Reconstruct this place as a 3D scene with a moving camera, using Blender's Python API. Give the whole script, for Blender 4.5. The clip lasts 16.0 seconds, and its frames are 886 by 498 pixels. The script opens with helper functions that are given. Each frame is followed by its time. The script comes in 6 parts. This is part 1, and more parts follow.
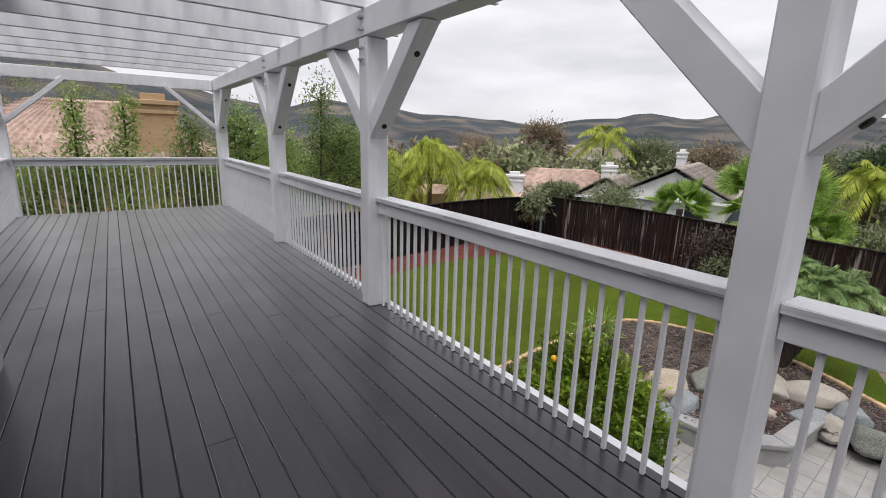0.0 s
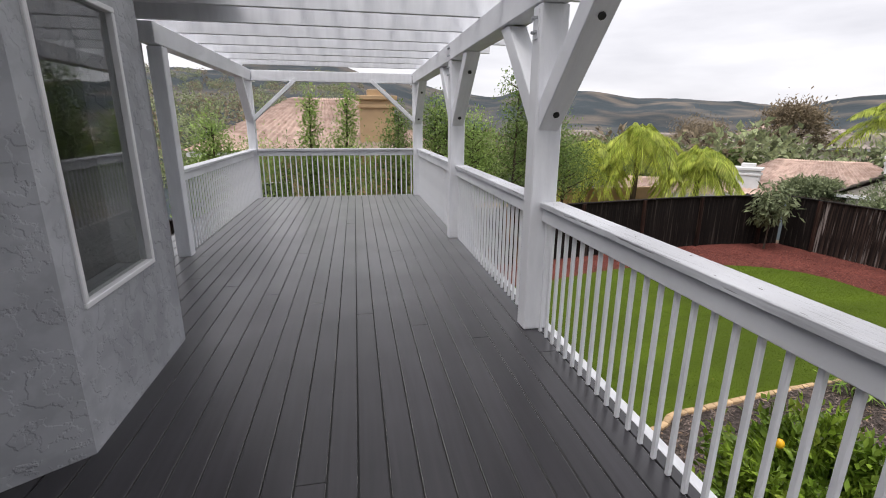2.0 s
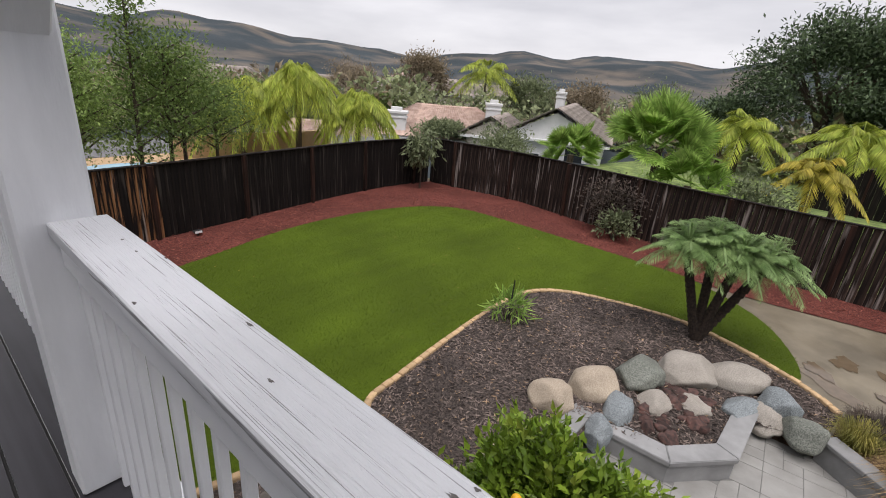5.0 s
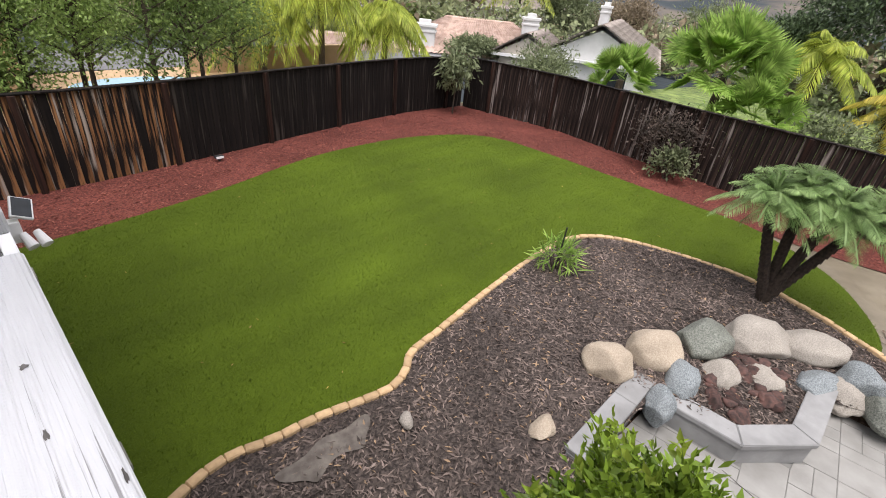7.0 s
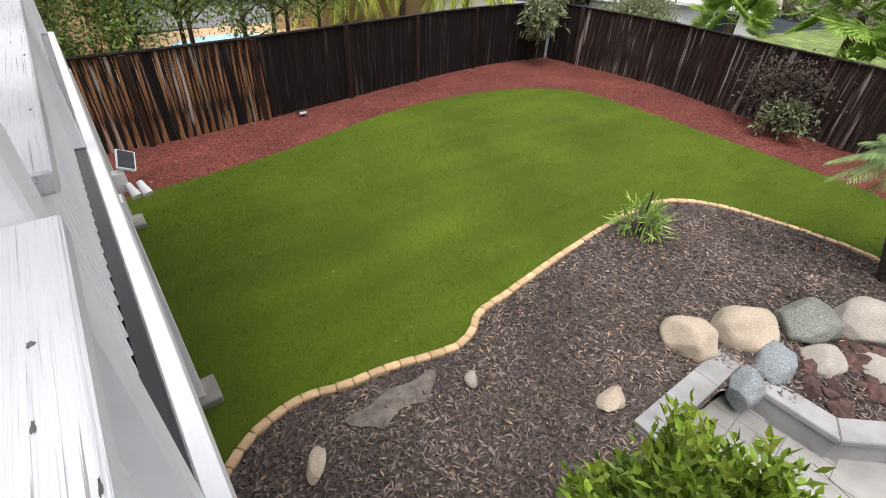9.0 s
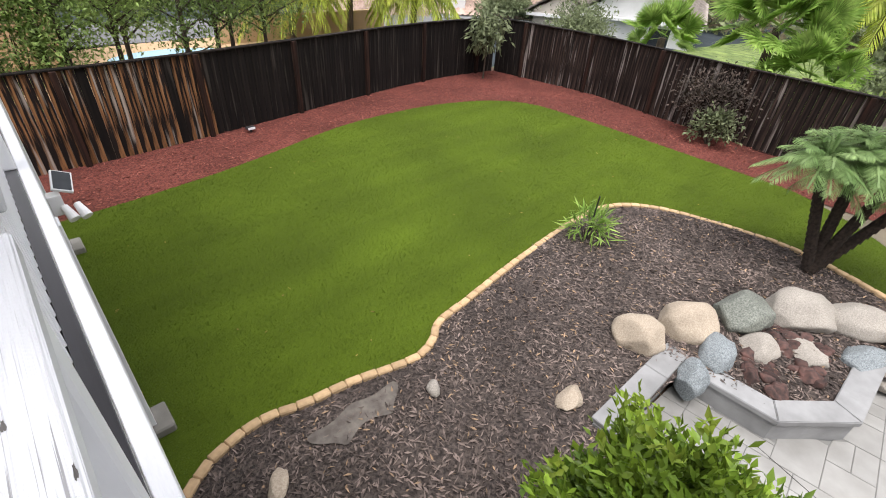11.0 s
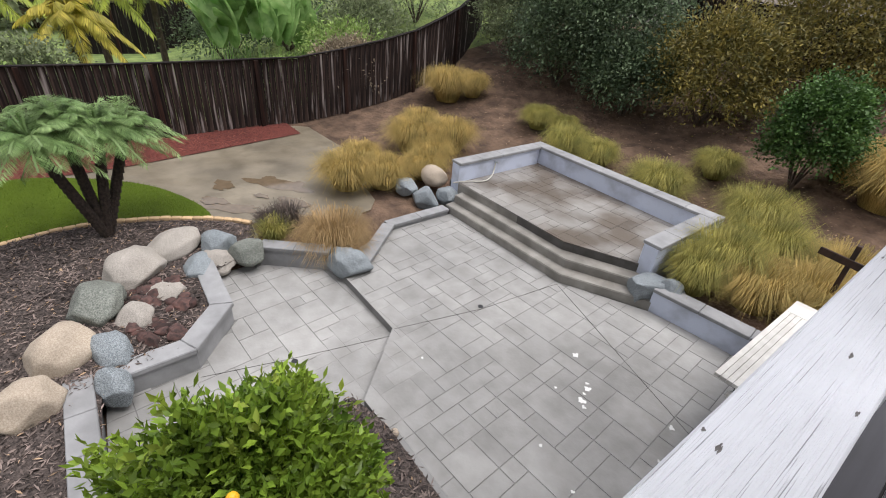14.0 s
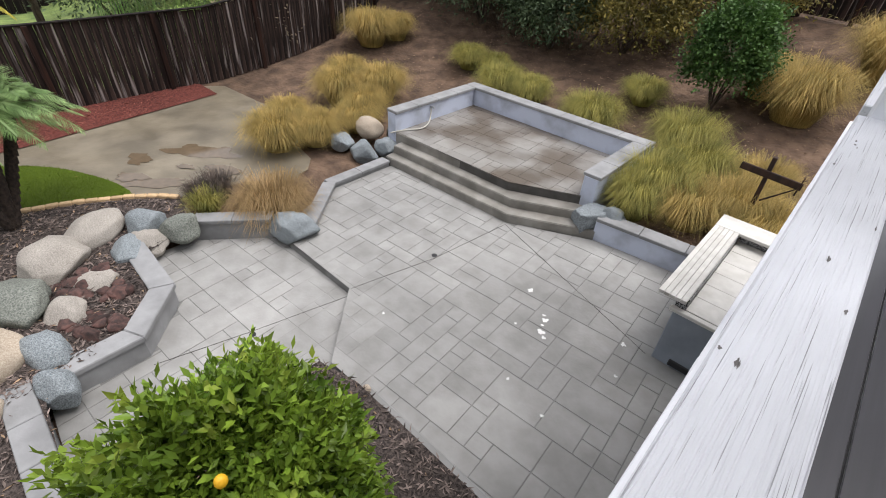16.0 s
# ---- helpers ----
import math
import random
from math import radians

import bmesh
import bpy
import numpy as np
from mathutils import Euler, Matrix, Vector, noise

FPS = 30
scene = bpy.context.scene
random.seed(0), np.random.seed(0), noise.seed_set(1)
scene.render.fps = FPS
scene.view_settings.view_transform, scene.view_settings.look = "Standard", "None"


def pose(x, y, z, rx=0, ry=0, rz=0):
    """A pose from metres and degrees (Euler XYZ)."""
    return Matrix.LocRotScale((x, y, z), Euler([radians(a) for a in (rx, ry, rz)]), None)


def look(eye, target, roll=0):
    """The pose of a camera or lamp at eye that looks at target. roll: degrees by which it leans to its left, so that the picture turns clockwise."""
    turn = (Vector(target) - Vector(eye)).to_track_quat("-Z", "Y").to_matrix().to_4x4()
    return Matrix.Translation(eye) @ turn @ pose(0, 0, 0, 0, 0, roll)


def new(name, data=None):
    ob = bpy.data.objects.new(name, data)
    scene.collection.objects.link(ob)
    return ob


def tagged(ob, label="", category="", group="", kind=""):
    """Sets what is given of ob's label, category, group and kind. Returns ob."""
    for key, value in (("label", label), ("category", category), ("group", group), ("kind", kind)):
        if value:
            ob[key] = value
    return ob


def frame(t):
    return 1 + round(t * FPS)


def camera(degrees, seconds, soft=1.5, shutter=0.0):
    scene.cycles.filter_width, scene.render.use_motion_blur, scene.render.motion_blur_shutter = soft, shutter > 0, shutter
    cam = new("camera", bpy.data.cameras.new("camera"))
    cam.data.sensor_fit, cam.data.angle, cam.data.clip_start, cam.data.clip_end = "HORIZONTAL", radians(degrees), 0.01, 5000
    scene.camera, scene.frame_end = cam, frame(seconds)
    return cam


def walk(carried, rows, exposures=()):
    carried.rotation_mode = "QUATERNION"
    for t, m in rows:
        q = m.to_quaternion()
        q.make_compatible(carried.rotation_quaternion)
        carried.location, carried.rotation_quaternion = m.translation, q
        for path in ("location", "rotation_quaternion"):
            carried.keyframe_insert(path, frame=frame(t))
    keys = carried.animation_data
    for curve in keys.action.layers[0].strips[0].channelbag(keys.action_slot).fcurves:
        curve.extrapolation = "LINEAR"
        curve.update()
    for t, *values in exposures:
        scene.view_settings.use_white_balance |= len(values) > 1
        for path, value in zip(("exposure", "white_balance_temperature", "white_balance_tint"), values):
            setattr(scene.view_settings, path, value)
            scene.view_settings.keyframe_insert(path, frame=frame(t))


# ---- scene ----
cam = camera(87.8, 16.0, soft=1.0)
PATH = [
    (0, (0.405, -0.331, 1.401), (1.53, 1.255, 0.931), 1.6),
    (0.5, (0.539, -0.16, 1.443), (1.362, 1.596, 0.952), 1.1),
    (1, (0.694, -0.085, 1.45), (1.289, 1.76, 0.96), 0.2),
    (1.5, (0.832, -0.033, 1.446), (1.204, 1.865, 0.936), 0.0),
    (2, (0.901, 0.146, 1.426), (1.257, 2.041, 0.894), 0.4),
    (2.5, (1.006, 0.339, 1.433), (1.578, 2.184, 0.916), 1.7),
    (3, (1.246, 0.54, 1.421), (2.09, 2.279, 0.909), 2.7),
    (3.5, (1.426, 0.692, 1.416), (2.583, 2.234, 0.881), 3.9),
    (4, (1.575, 0.937, 1.415), (2.997, 2.227, 0.855), 4.5),
    (6.5, (2.182, 2.135, 1.267), (3.575, 3.247, 0.361), 6.1),
    (7, (2.214, 2.27, 1.271), (3.527, 3.397, 0.268), 6.1),
    (7.5, (2.245, 2.33, 1.256), (3.475, 3.482, 0.182), 5.7),
    (8, (2.285, 2.34, 1.244), (3.394, 3.553, 0.109), 4.1),
    (8.5, (2.307, 2.327, 1.244), (3.321, 3.586, 0.067), 2.7),
    (11, (2.282, 2.264, 1.264), (3.453, 3.43, 0.138), 3.8),
    (11.5, (2.268, 2.153, 1.366), (3.798, 2.875, 0.298), 6.6),
    (12, (2.156, 1.987, 1.376), (3.896, 2.029, 0.391), 7.9),
    (12.5, (2.057, 1.994, 1.409), (3.756, 1.581, 0.438), 8.8),
    (13, (1.962, 2.034, 1.44), (3.578, 1.361, 0.473), 7.8),
    (13.5, (2.052, 2.141, 1.444), (3.54, 1.213, 0.483), 6.7),
    (14, (2.137, 2.231, 1.423), (3.449, 1.141, 0.378), 5.1),
    (14.5, (2.213, 2.268, 1.399), (3.386, 1.124, 0.251), 4.3),
    (15, (2.238, 2.292, 1.392), (3.335, 1.13, 0.19), 4.1),
    (15.5, (2.248, 2.279, 1.389), (3.314, 1.111, 0.165), 3.9),
    (16, (2.224, 2.268, 1.395), (3.278, 1.071, 0.188), 3.5),
]
walk(cam, [(t, look(eye, target, roll)) for t, eye, target, roll in PATH],
     [(0.0, 0.45, 6500, 13), (1.5, 0.66, 6500, 13), (4.0, 0.2, 6500, 13), (6.5, 0.82, 6500, 15), (7.5, 0.95, 6600, 13), (11.0, 1.08, 6450, 12), (11.5, 1.15, 6450, 12), (12.0, 1.05, 6400, 12), (13.5, 0.76, 6350, 13), (16.0, 0.72, 6350, 12)])

# ---- world and sun ----
G, P, P2 = -2.6, -2.82, -2.70      # lawn, lower patio, upper patio
world = bpy.data.worlds.new("overcast_sky")
scene.world = world
world.use_nodes = True
wn, wl = world.node_tree.nodes, world.node_tree.links
wn.clear()
w_out = wn.new("ShaderNodeOutputWorld")
w_bg = wn.new("ShaderNodeBackground")
w_sky = wn.new("ShaderNodeTexSky")
w_sky.sky_type, w_sky.sun_disc = "NISHITA", False
w_sky.sun_elevation, w_sky.sun_rotation = radians(70), radians(225)
w_tc = wn.new("ShaderNodeTexCoord")
w_map = wn.new("ShaderNodeMapping")
w_map.inputs["Scale"].default_value = (1.6, 1.6, 7.0)
w_noise = wn.new("ShaderNodeTexNoise")
w_noise.inputs["Scale"].default_value, w_noise.inputs["Detail"].default_value = 1.7, 7
w_ramp = wn.new("ShaderNodeValToRGB")
w_ramp.color_ramp.elements[0].position, w_ramp.color_ramp.elements[0].color = 0.30, (5.9, 5.95, 6.25, 1)
w_ramp.color_ramp.elements[1].position, w_ramp.color_ramp.elements[1].color = 0.70, (8.7, 8.7, 8.85, 1)
w_mix = wn.new("ShaderNodeMix")
w_mix.data_type = "RGBA"
w_mix.inputs["Factor"].default_value = 0.94
wl.new(w_tc.outputs["Generated"], w_map.inputs["Vector"])
wl.new(w_map.outputs["Vector"], w_noise.inputs["Vector"])
wl.new(w_noise.outputs["Fac"], w_ramp.inputs["Fac"])
wl.new(w_sky.outputs["Color"], w_mix.inputs["A"])
wl.new(w_ramp.outputs["Color"], w_mix.inputs["B"])
wl.new(w_mix.outputs["Result"], w_bg.inputs["Color"])
w_bg.inputs["Strength"].default_value = 0.090
wl.new(w_bg.outputs["Background"], w_out.inputs["Surface"])
sun_data = bpy.data.lights.new("sun", "SUN")
sun_data.energy, sun_data.angle, sun_data.color = 2.2, radians(45), (1, 0.97, 0.93)
sun = new("sun", sun_data)
sun.matrix_world = look((0, 0, 30), (3.5, 3.5, 16))


# ---- materials ----
def mat(name, col, col2=None, rough=0.7, scale=8.0, detail=6, lo=0.35, hi=0.65, bump=0.2, bscale=60.0, dist=0.004,
        metal=0.0, stretch=(1, 1, 1), rand=0.0, big=0.0, spec=0.4, trans=0.0, coords="Object", rough2=None, ridge=False):
    """Two mixed colours by noise, a larger blotch, a fine relief and, for pieces, a change of value from one to the next."""
    m = bpy.data.materials.new(name)
    m.use_nodes = True
    n, l = m.node_tree.nodes, m.node_tree.links
    b = n["Principled BSDF"]
    tc = n.new("ShaderNodeTexCoord")
    mp = n.new("ShaderNodeMapping")
    mp.inputs["Scale"].default_value = stretch
    geo = n.new("ShaderNodeNewGeometry")
    place = geo.outputs["Position"] if coords == "World" else tc.outputs[coords]
    l.new(place, mp.inputs["Vector"])
    no = n.new("ShaderNodeTexNoise")
    no.inputs["Scale"].default_value, no.inputs["Detail"].default_value = scale, detail
    l.new(mp.outputs["Vector"], no.inputs["Vector"])
    ra = n.new("ShaderNodeValToRGB")
    ra.color_ramp.elements[0].position, ra.color_ramp.elements[1].position = lo, hi
    c2 = col2 or tuple(c * 0.75 for c in col)
    ra.color_ramp.elements[0].color, ra.color_ramp.elements[1].color = (*c2, 1), (*col, 1)
    l.new(no.outputs["Fac"], ra.inputs["Fac"])
    out = ra.outputs["Color"]
    if big:
        nb = n.new("ShaderNodeTexNoise")
        nb.inputs["Scale"].default_value, nb.inputs["Detail"].default_value = big, 4
        l.new(place, nb.inputs["Vector"])
        mr = n.new("ShaderNodeMapRange")
        mr.inputs["From Min"].default_value, mr.inputs["From Max"].default_value = 0.3, 0.7
        mr.inputs["To Min"].default_value, mr.inputs["To Max"].default_value = 0.72, 1.15
        l.new(nb.outputs["Fac"], mr.inputs["Value"])
        hs = n.new("ShaderNodeHueSaturation")
        l.new(mr.outputs["Result"], hs.inputs["Value"])
        l.new(out, hs.inputs["Color"])
        out = hs.outputs["Color"]
    if rand:
        oi = n.new("ShaderNodeObjectInfo") if rand > 0 else n.new("ShaderNodeNewGeometry")
        mr = n.new("ShaderNodeMapRange")
        mr.inputs["To Min"].default_value, mr.inputs["To Max"].default_value = 1 - abs(rand), 1 + abs(rand)
        l.new(oi.outputs["Random" if rand > 0 else "Random Per Island"], mr.inputs["Value"])
        hs = n.new("ShaderNodeHueSaturation")
        l.new(mr.outputs["Result"], hs.inputs["Value"])
        l.new(out, hs.inputs["Color"])
        out = hs.outputs["Color"]
    l.new(out, b.inputs["Base Color"])
    b.inputs["Roughness"].default_value, b.inputs["Metallic"].default_value = rough, metal
    b.inputs["Specular IOR Level"].default_value = spec
    if rough2 is not None:
        rr = n.new("ShaderNodeMapRange")
        rr.inputs["From Min"].default_value, rr.inputs["From Max"].default_value = 0.35, 0.65
        rr.inputs["To Min"].default_value, rr.inputs["To Max"].default_value = rough, rough2
        src = n.new("ShaderNodeTexNoise")
        src.inputs["Scale"].default_value = 1.3
        l.new(place, src.inputs["Vector"])
        l.new(src.outputs["Fac"], rr.inputs["Value"])
        l.new(rr.outputs["Result"], b.inputs["Roughness"])
    if trans:
        b.inputs["Subsurface Weight"].default_value = 0.0
        tr = n.new("ShaderNodeBsdfTranslucent")
        mx = n.new("ShaderNodeMixShader")
        mx.inputs["Fac"].default_value = trans
        l.new(out, tr.inputs["Color"])
        l.new(b.outputs["BSDF"], mx.inputs[1])
        l.new(tr.outputs["BSDF"], mx.inputs[2])
        l.new(mx.outputs["Shader"], n["Material Output"].inputs["Surface"])
    if bump:
        nf = n.new("ShaderNodeTexNoise")
        nf.inputs["Scale"].default_value, nf.inputs["Detail"].default_value = bscale, 5
        l.new(mp.outputs["Vector"], nf.inputs["Vector"])
        bp = n.new("ShaderNodeBump")
        bp.inputs["Strength"].default_value, bp.inputs["Distance"].default_value = bump, dist
        if ridge:
            rm = n.new("ShaderNodeMapRange")
            rm.interpolation_type = "SMOOTHSTEP"
            rm.inputs["From Min"].default_value, rm.inputs["From Max"].default_value = 0.50, 0.57
            l.new(nf.outputs["Fac"], rm.inputs["Value"])
            l.new(rm.outputs["Result"], bp.inputs["Height"])
        else:
            l.new(nf.outputs["Fac"], bp.inputs["Height"])
        l.new(bp.outputs["Normal"], b.inputs["Normal"])
    return m


M = {}
M["paint"] = mat("white_paint", (0.80, 0.81, 0.84), (0.72, 0.73, 0.76), 0.55, 5, bump=0.25, bscale=40, stretch=(3, 0.6, 0.6))
M["cap"] = mat("weathered_white_paint", (0.60, 0.61, 0.64), (0.27, 0.27, 0.28), 0.6, 60, 4, 0.335, 0.375, bump=1.0, bscale=60, dist=0.003, stretch=(7.0, 0.055, 1), big=1.5)
M["bare"] = mat("bare_grey_wood", (0.16, 0.15, 0.145), (0.07, 0.065, 0.062), 0.9, 40, 4, bump=0.5, stretch=(4, 0.4, 1))
M["plank"] = mat("grey_deck_stain", (0.022, 0.020, 0.025), (0.015, 0.0138, 0.017), 0.40, 6, bump=0.12, bscale=22, stretch=(5, 0.25, 1), rand=0.14, big=0.9, spec=0.2, rough2=0.58)
M["plank"].node_tree.nodes["Principled BSDF"].inputs["IOR"].default_value = 1.45
for key, value in (("Coat Weight", 1.0), ("Coat Roughness", 0.26), ("Coat IOR", 1.48), ("Sheen Weight", 1.0), ("Sheen Roughness", 0.30)):
    M["plank"].node_tree.nodes["Principled BSDF"].inputs[key].default_value = value
# near-black colour standing in for the shade between deck planks
M["gap_shade"] = mat("plank_gap_shade", (0.02, 0.02, 0.02), rough=0.9)
M["stucco"] = mat("grey_stucco", (0.43, 0.44, 0.465), (0.375, 0.383, 0.405), 0.85, 7, 4, 0.42, 0.55, bump=0.6, bscale=13, dist=0.006, big=0.8, ridge=True)
M["metal"] = mat("galvanised_steel", (0.55, 0.56, 0.58), rough=0.4, metal=0.8, scale=30)
M["black"] = mat("black_iron", (0.02, 0.02, 0.022), rough=0.5)
M["frame"] = mat("white_vinyl", (0.78, 0.78, 0.79), (0.74, 0.74, 0.75), 0.4, bump=0.03)
M["room"] = mat("interior_wall", (0.32, 0.28, 0.24), rough=0.9)
M["turf"] = mat("artificial_turf", (0.098, 0.143, 0.009), (0.056, 0.090, 0.006), 0.85, 120, 4, 0.3, 0.7, bump=0.9, bscale=300, dist=0.012, big=0.45, spec=0.15, stretch=(1, 1, 1))
M["mulch"] = mat("dark_bark_mulch", (0.116, 0.093, 0.083), (0.035, 0.029, 0.027), 0.95, 34, 8, 0.36, 0.62, bump=1.0, bscale=60, dist=0.03, big=0.7, spec=0.2)
M["chip"] = mat("bark_chip", (0.18, 0.14, 0.122), (0.075, 0.058, 0.051), 0.9, 1.2, rand=-0.75, bump=0)
M["palechip"] = mat("pale_bark_chip", (0.36, 0.25, 0.16), (0.24, 0.16, 0.10), 0.9, 1.2, rand=-0.4, bump=0)
M["sand"] = mat("grey_sand", (0.17, 0.15, 0.13), (0.095, 0.08, 0.07), 0.9, 9, 8, bump=0.6, bscale=80, big=3)
M["redmulch"] = mat("red_bark_mulch", (0.20, 0.060, 0.046), (0.075, 0.022, 0.018), 0.95, 30, 8, 0.36, 0.62, bump=1.0, bscale=60, dist=0.03, big=0.7, spec=0.2)
M["redchip"] = mat("red_bark_chip", (0.27, 0.095, 0.07), (0.13, 0.04, 0.03), 0.9, 4, rand=-0.5, bump=0)
M["brick"] = mat("tan_edging_stone", (0.54, 0.38, 0.22), (0.40, 0.27, 0.15), 0.85, 12, rand=0.18, bump=0.5)
M["soil"] = mat("wet_dirt", (0.22, 0.155, 0.105), (0.13, 0.09, 0.062), 0.8, 2.2, 9, 0.35, 0.62, bump=0.8, bscale=14, dist=0.05, big=0.35, spec=0.3)
M["slope"] = mat("brown_hillside_soil", (0.175, 0.115, 0.078), (0.082, 0.054, 0.039), 0.9, 3.0, 9, 0.35, 0.62, bump=1.0, bscale=12, dist=0.06, big=0.4, spec=0.2)
M["puddle"] = mat("puddle_water", (0.15, 0.11, 0.07), rough=0.07, bump=0.02, bscale=6, spec=0.6)
M["mud"] = mat("grey_wet_mud", (0.235, 0.20, 0.145), (0.145, 0.122, 0.086), 0.30, 1.6, 8, bump=0.25, bscale=10, dist=0.02, spec=0.5, rough2=0.6, big=0.6)
M["slab"] = mat("stamped_concrete", (0.305, 0.299, 0.286), (0.238, 0.232, 0.219), 0.45, 3.5, 8, bump=0.35, bscale=24, dist=0.008, rand=0.07, spec=0.4, rough2=0.62, coords="World", big=0.5)
M["slabbase"] = mat("concrete", (0.265, 0.262, 0.255), (0.185, 0.18, 0.172), 0.5, 1.4, 8, bump=0.35, bscale=20, dist=0.008, big=0.5)
M["joint"] = mat("concrete_joint", (0.20, 0.198, 0.19), (0.14, 0.138, 0.13), 0.8, 6, bump=0.3)
M["jointdark"] = mat("dirty_joint", (0.09, 0.085, 0.078), (0.06, 0.056, 0.05), 0.8, 6, bump=0.3)
M["damp"] = mat("damp_concrete", (0.255, 0.243, 0.225), (0.115, 0.095, 0.076), 0.38, 1.2, 11, 0.40, 0.62, bump=0.35, bscale=20, dist=0.008, rand=0.10, coords="World")
M["tread"] = mat("grey_concrete_step", (0.275, 0.262, 0.235), (0.17, 0.158, 0.138), 0.6, 3, 8, bump=0.3, bscale=30, big=0.9)
M["capstone"] = mat("grey_capstone", (0.30, 0.30, 0.302), (0.235, 0.235, 0.236), 0.7, 5, 8, bump=0.4, bscale=40, big=0.9)
M["bluewall"] = mat("pale_blue_stucco", (0.52, 0.56, 0.66), (0.36, 0.38, 0.44), 0.8, 2.2, 8, 0.32, 0.55, bump=0.5, bscale=50, dist=0.006)
M["greywall"] = mat("blue_grey_stucco", (0.26, 0.29, 0.33), (0.20, 0.22, 0.25), 0.8, 3, bump=0.4, bscale=50, big=0.8)
M["tile"] = mat("cream_ceramic_tile", (0.62, 0.60, 0.56), (0.52, 0.50, 0.46), 0.35, 7, bump=0.05, rand=0.06)
M["mosaic"] = mat("dark_glass_mosaic", (0.42, 0.42, 0.42), (0.035, 0.035, 0.037), 0.3, 75, 1, 0.45, 0.52, bump=0.3)
M["wood"] = mat("rusty_dark_wood", (0.055, 0.028, 0.018), (0.022, 0.014, 0.011), 0.8, 14, bump=0.5, stretch=(1, 1, 0.3))
M["hose"] = mat("pale_hose", (0.5, 0.48, 0.42), rough=0.6)
M["tan_rock"] = mat("tan_granite", (0.47, 0.40, 0.315), (0.33, 0.265, 0.20), 0.85, 70, 8, bump=0.6, bscale=35, dist=0.01, big=1.6)
M["pale_rock"] = mat("pale_granite", (0.43, 0.395, 0.35), (0.25, 0.225, 0.195), 0.85, 80, 8, 0.32, 0.66, bump=0.6, bscale=35, dist=0.01, big=1.6)
M["blue_rock"] = mat("blue_grey_stone", (0.33, 0.36, 0.375), (0.12, 0.14, 0.15), 0.7, 75, 8, 0.34, 0.66, bump=0.8, bscale=22, dist=0.015, big=1.3)
M["green_rock"] = mat("green_grey_stone", (0.26, 0.27, 0.235), (0.095, 0.105, 0.09), 0.75, 60, 9, 0.34, 0.66, bump=0.8, bscale=20, dist=0.015, big=1.3)
M["lava"] = mat("red_lava_rock", (0.10, 0.052, 0.044), (0.035, 0.024, 0.022), 0.95, 14, bump=0.9, rand=0.45)
M["white_spot"] = mat("white_paint_splash", (0.75, 0.75, 0.73), rough=0.7)


def fence_mat(name, dark, mid, pale, lo, hi):
    """Old stained boards: dark film with long pale streaks where it has worn off."""
    m = mat(name, mid, dark, 0.85, 3.2, 8, lo, hi, bump=0.6, bscale=24, dist=0.006, stretch=(7, 7, 0.35), rand=0.3, big=0.35, spec=0.15)
    n, l = m.node_tree.nodes, m.node_tree.links
    b = n["Principled BSDF"]
    src = b.inputs["Base Color"].links[0].from_socket
    tc, oi = n.new("ShaderNodeTexCoord"), n.new("ShaderNodeObjectInfo")
    mp = n.new("ShaderNodeMapping")
    mp.inputs["Scale"].default_value = (10, 10, 0.55)
    ad = n.new("ShaderNodeVectorMath")
    sc = n.new("ShaderNodeVectorMath")
    sc.operation = "SCALE"
    sc.inputs["Scale"].default_value = 40
    l.new(oi.outputs["Location"], sc.inputs[0])
    l.new(tc.outputs["Object"], ad.inputs[0])
    l.new(sc.outputs["Vector"], ad.inputs[1])
    l.new(ad.outputs["Vector"], mp.inputs["Vector"])
    no = n.new("ShaderNodeTexNoise")
    no.inputs["Scale"].default_value, no.inputs["Detail"].default_value = 1.0, 5
    l.new(mp.outputs["Vector"], no.inputs["Vector"])
    ra = n.new("ShaderNodeValToRGB")
    ra.color_ramp.elements[0].position, ra.color_ramp.elements[1].position = 0.575, 0.68
    l.new(no.outputs["Fac"], ra.inputs["Fac"])
    mx = n.new("ShaderNodeMix")
    mx.data_type = "RGBA"
    l.new(ra.outputs["Color"], mx.inputs["Factor"])
    l.new(src, mx.inputs["A"])
    mx.inputs["B"].default_value = (*pale, 1)
    l.new(mx.outputs["Result"], b.inputs["Base Color"])
    return m


M["f_dark"] = fence_mat("black_stained_board", (0.007, 0.006, 0.006), (0.018, 0.013, 0.011), (0.045, 0.037, 0.032), 0.35, 0.7)
M["f_orange"] = fence_mat("worn_orange_board", (0.014, 0.010, 0.009), (0.26, 0.125, 0.055), (0.36, 0.31, 0.27), 0.47, 0.60)
M["f_brown"] = fence_mat("weathered_brown_board", (0.014, 0.010, 0.009), (0.058, 0.037, 0.030), (0.25, 0.215, 0.20), 0.42, 0.68)


def leaf_mat(name, a, b, trans=0.3, rough=0.5, rand=-0.35, big=1.2):
    return mat(name, a, b, rough, 3.5, 3, 0.35, 0.65, bump=0, rand=rand, trans=trans, spec=0.25, big=big)


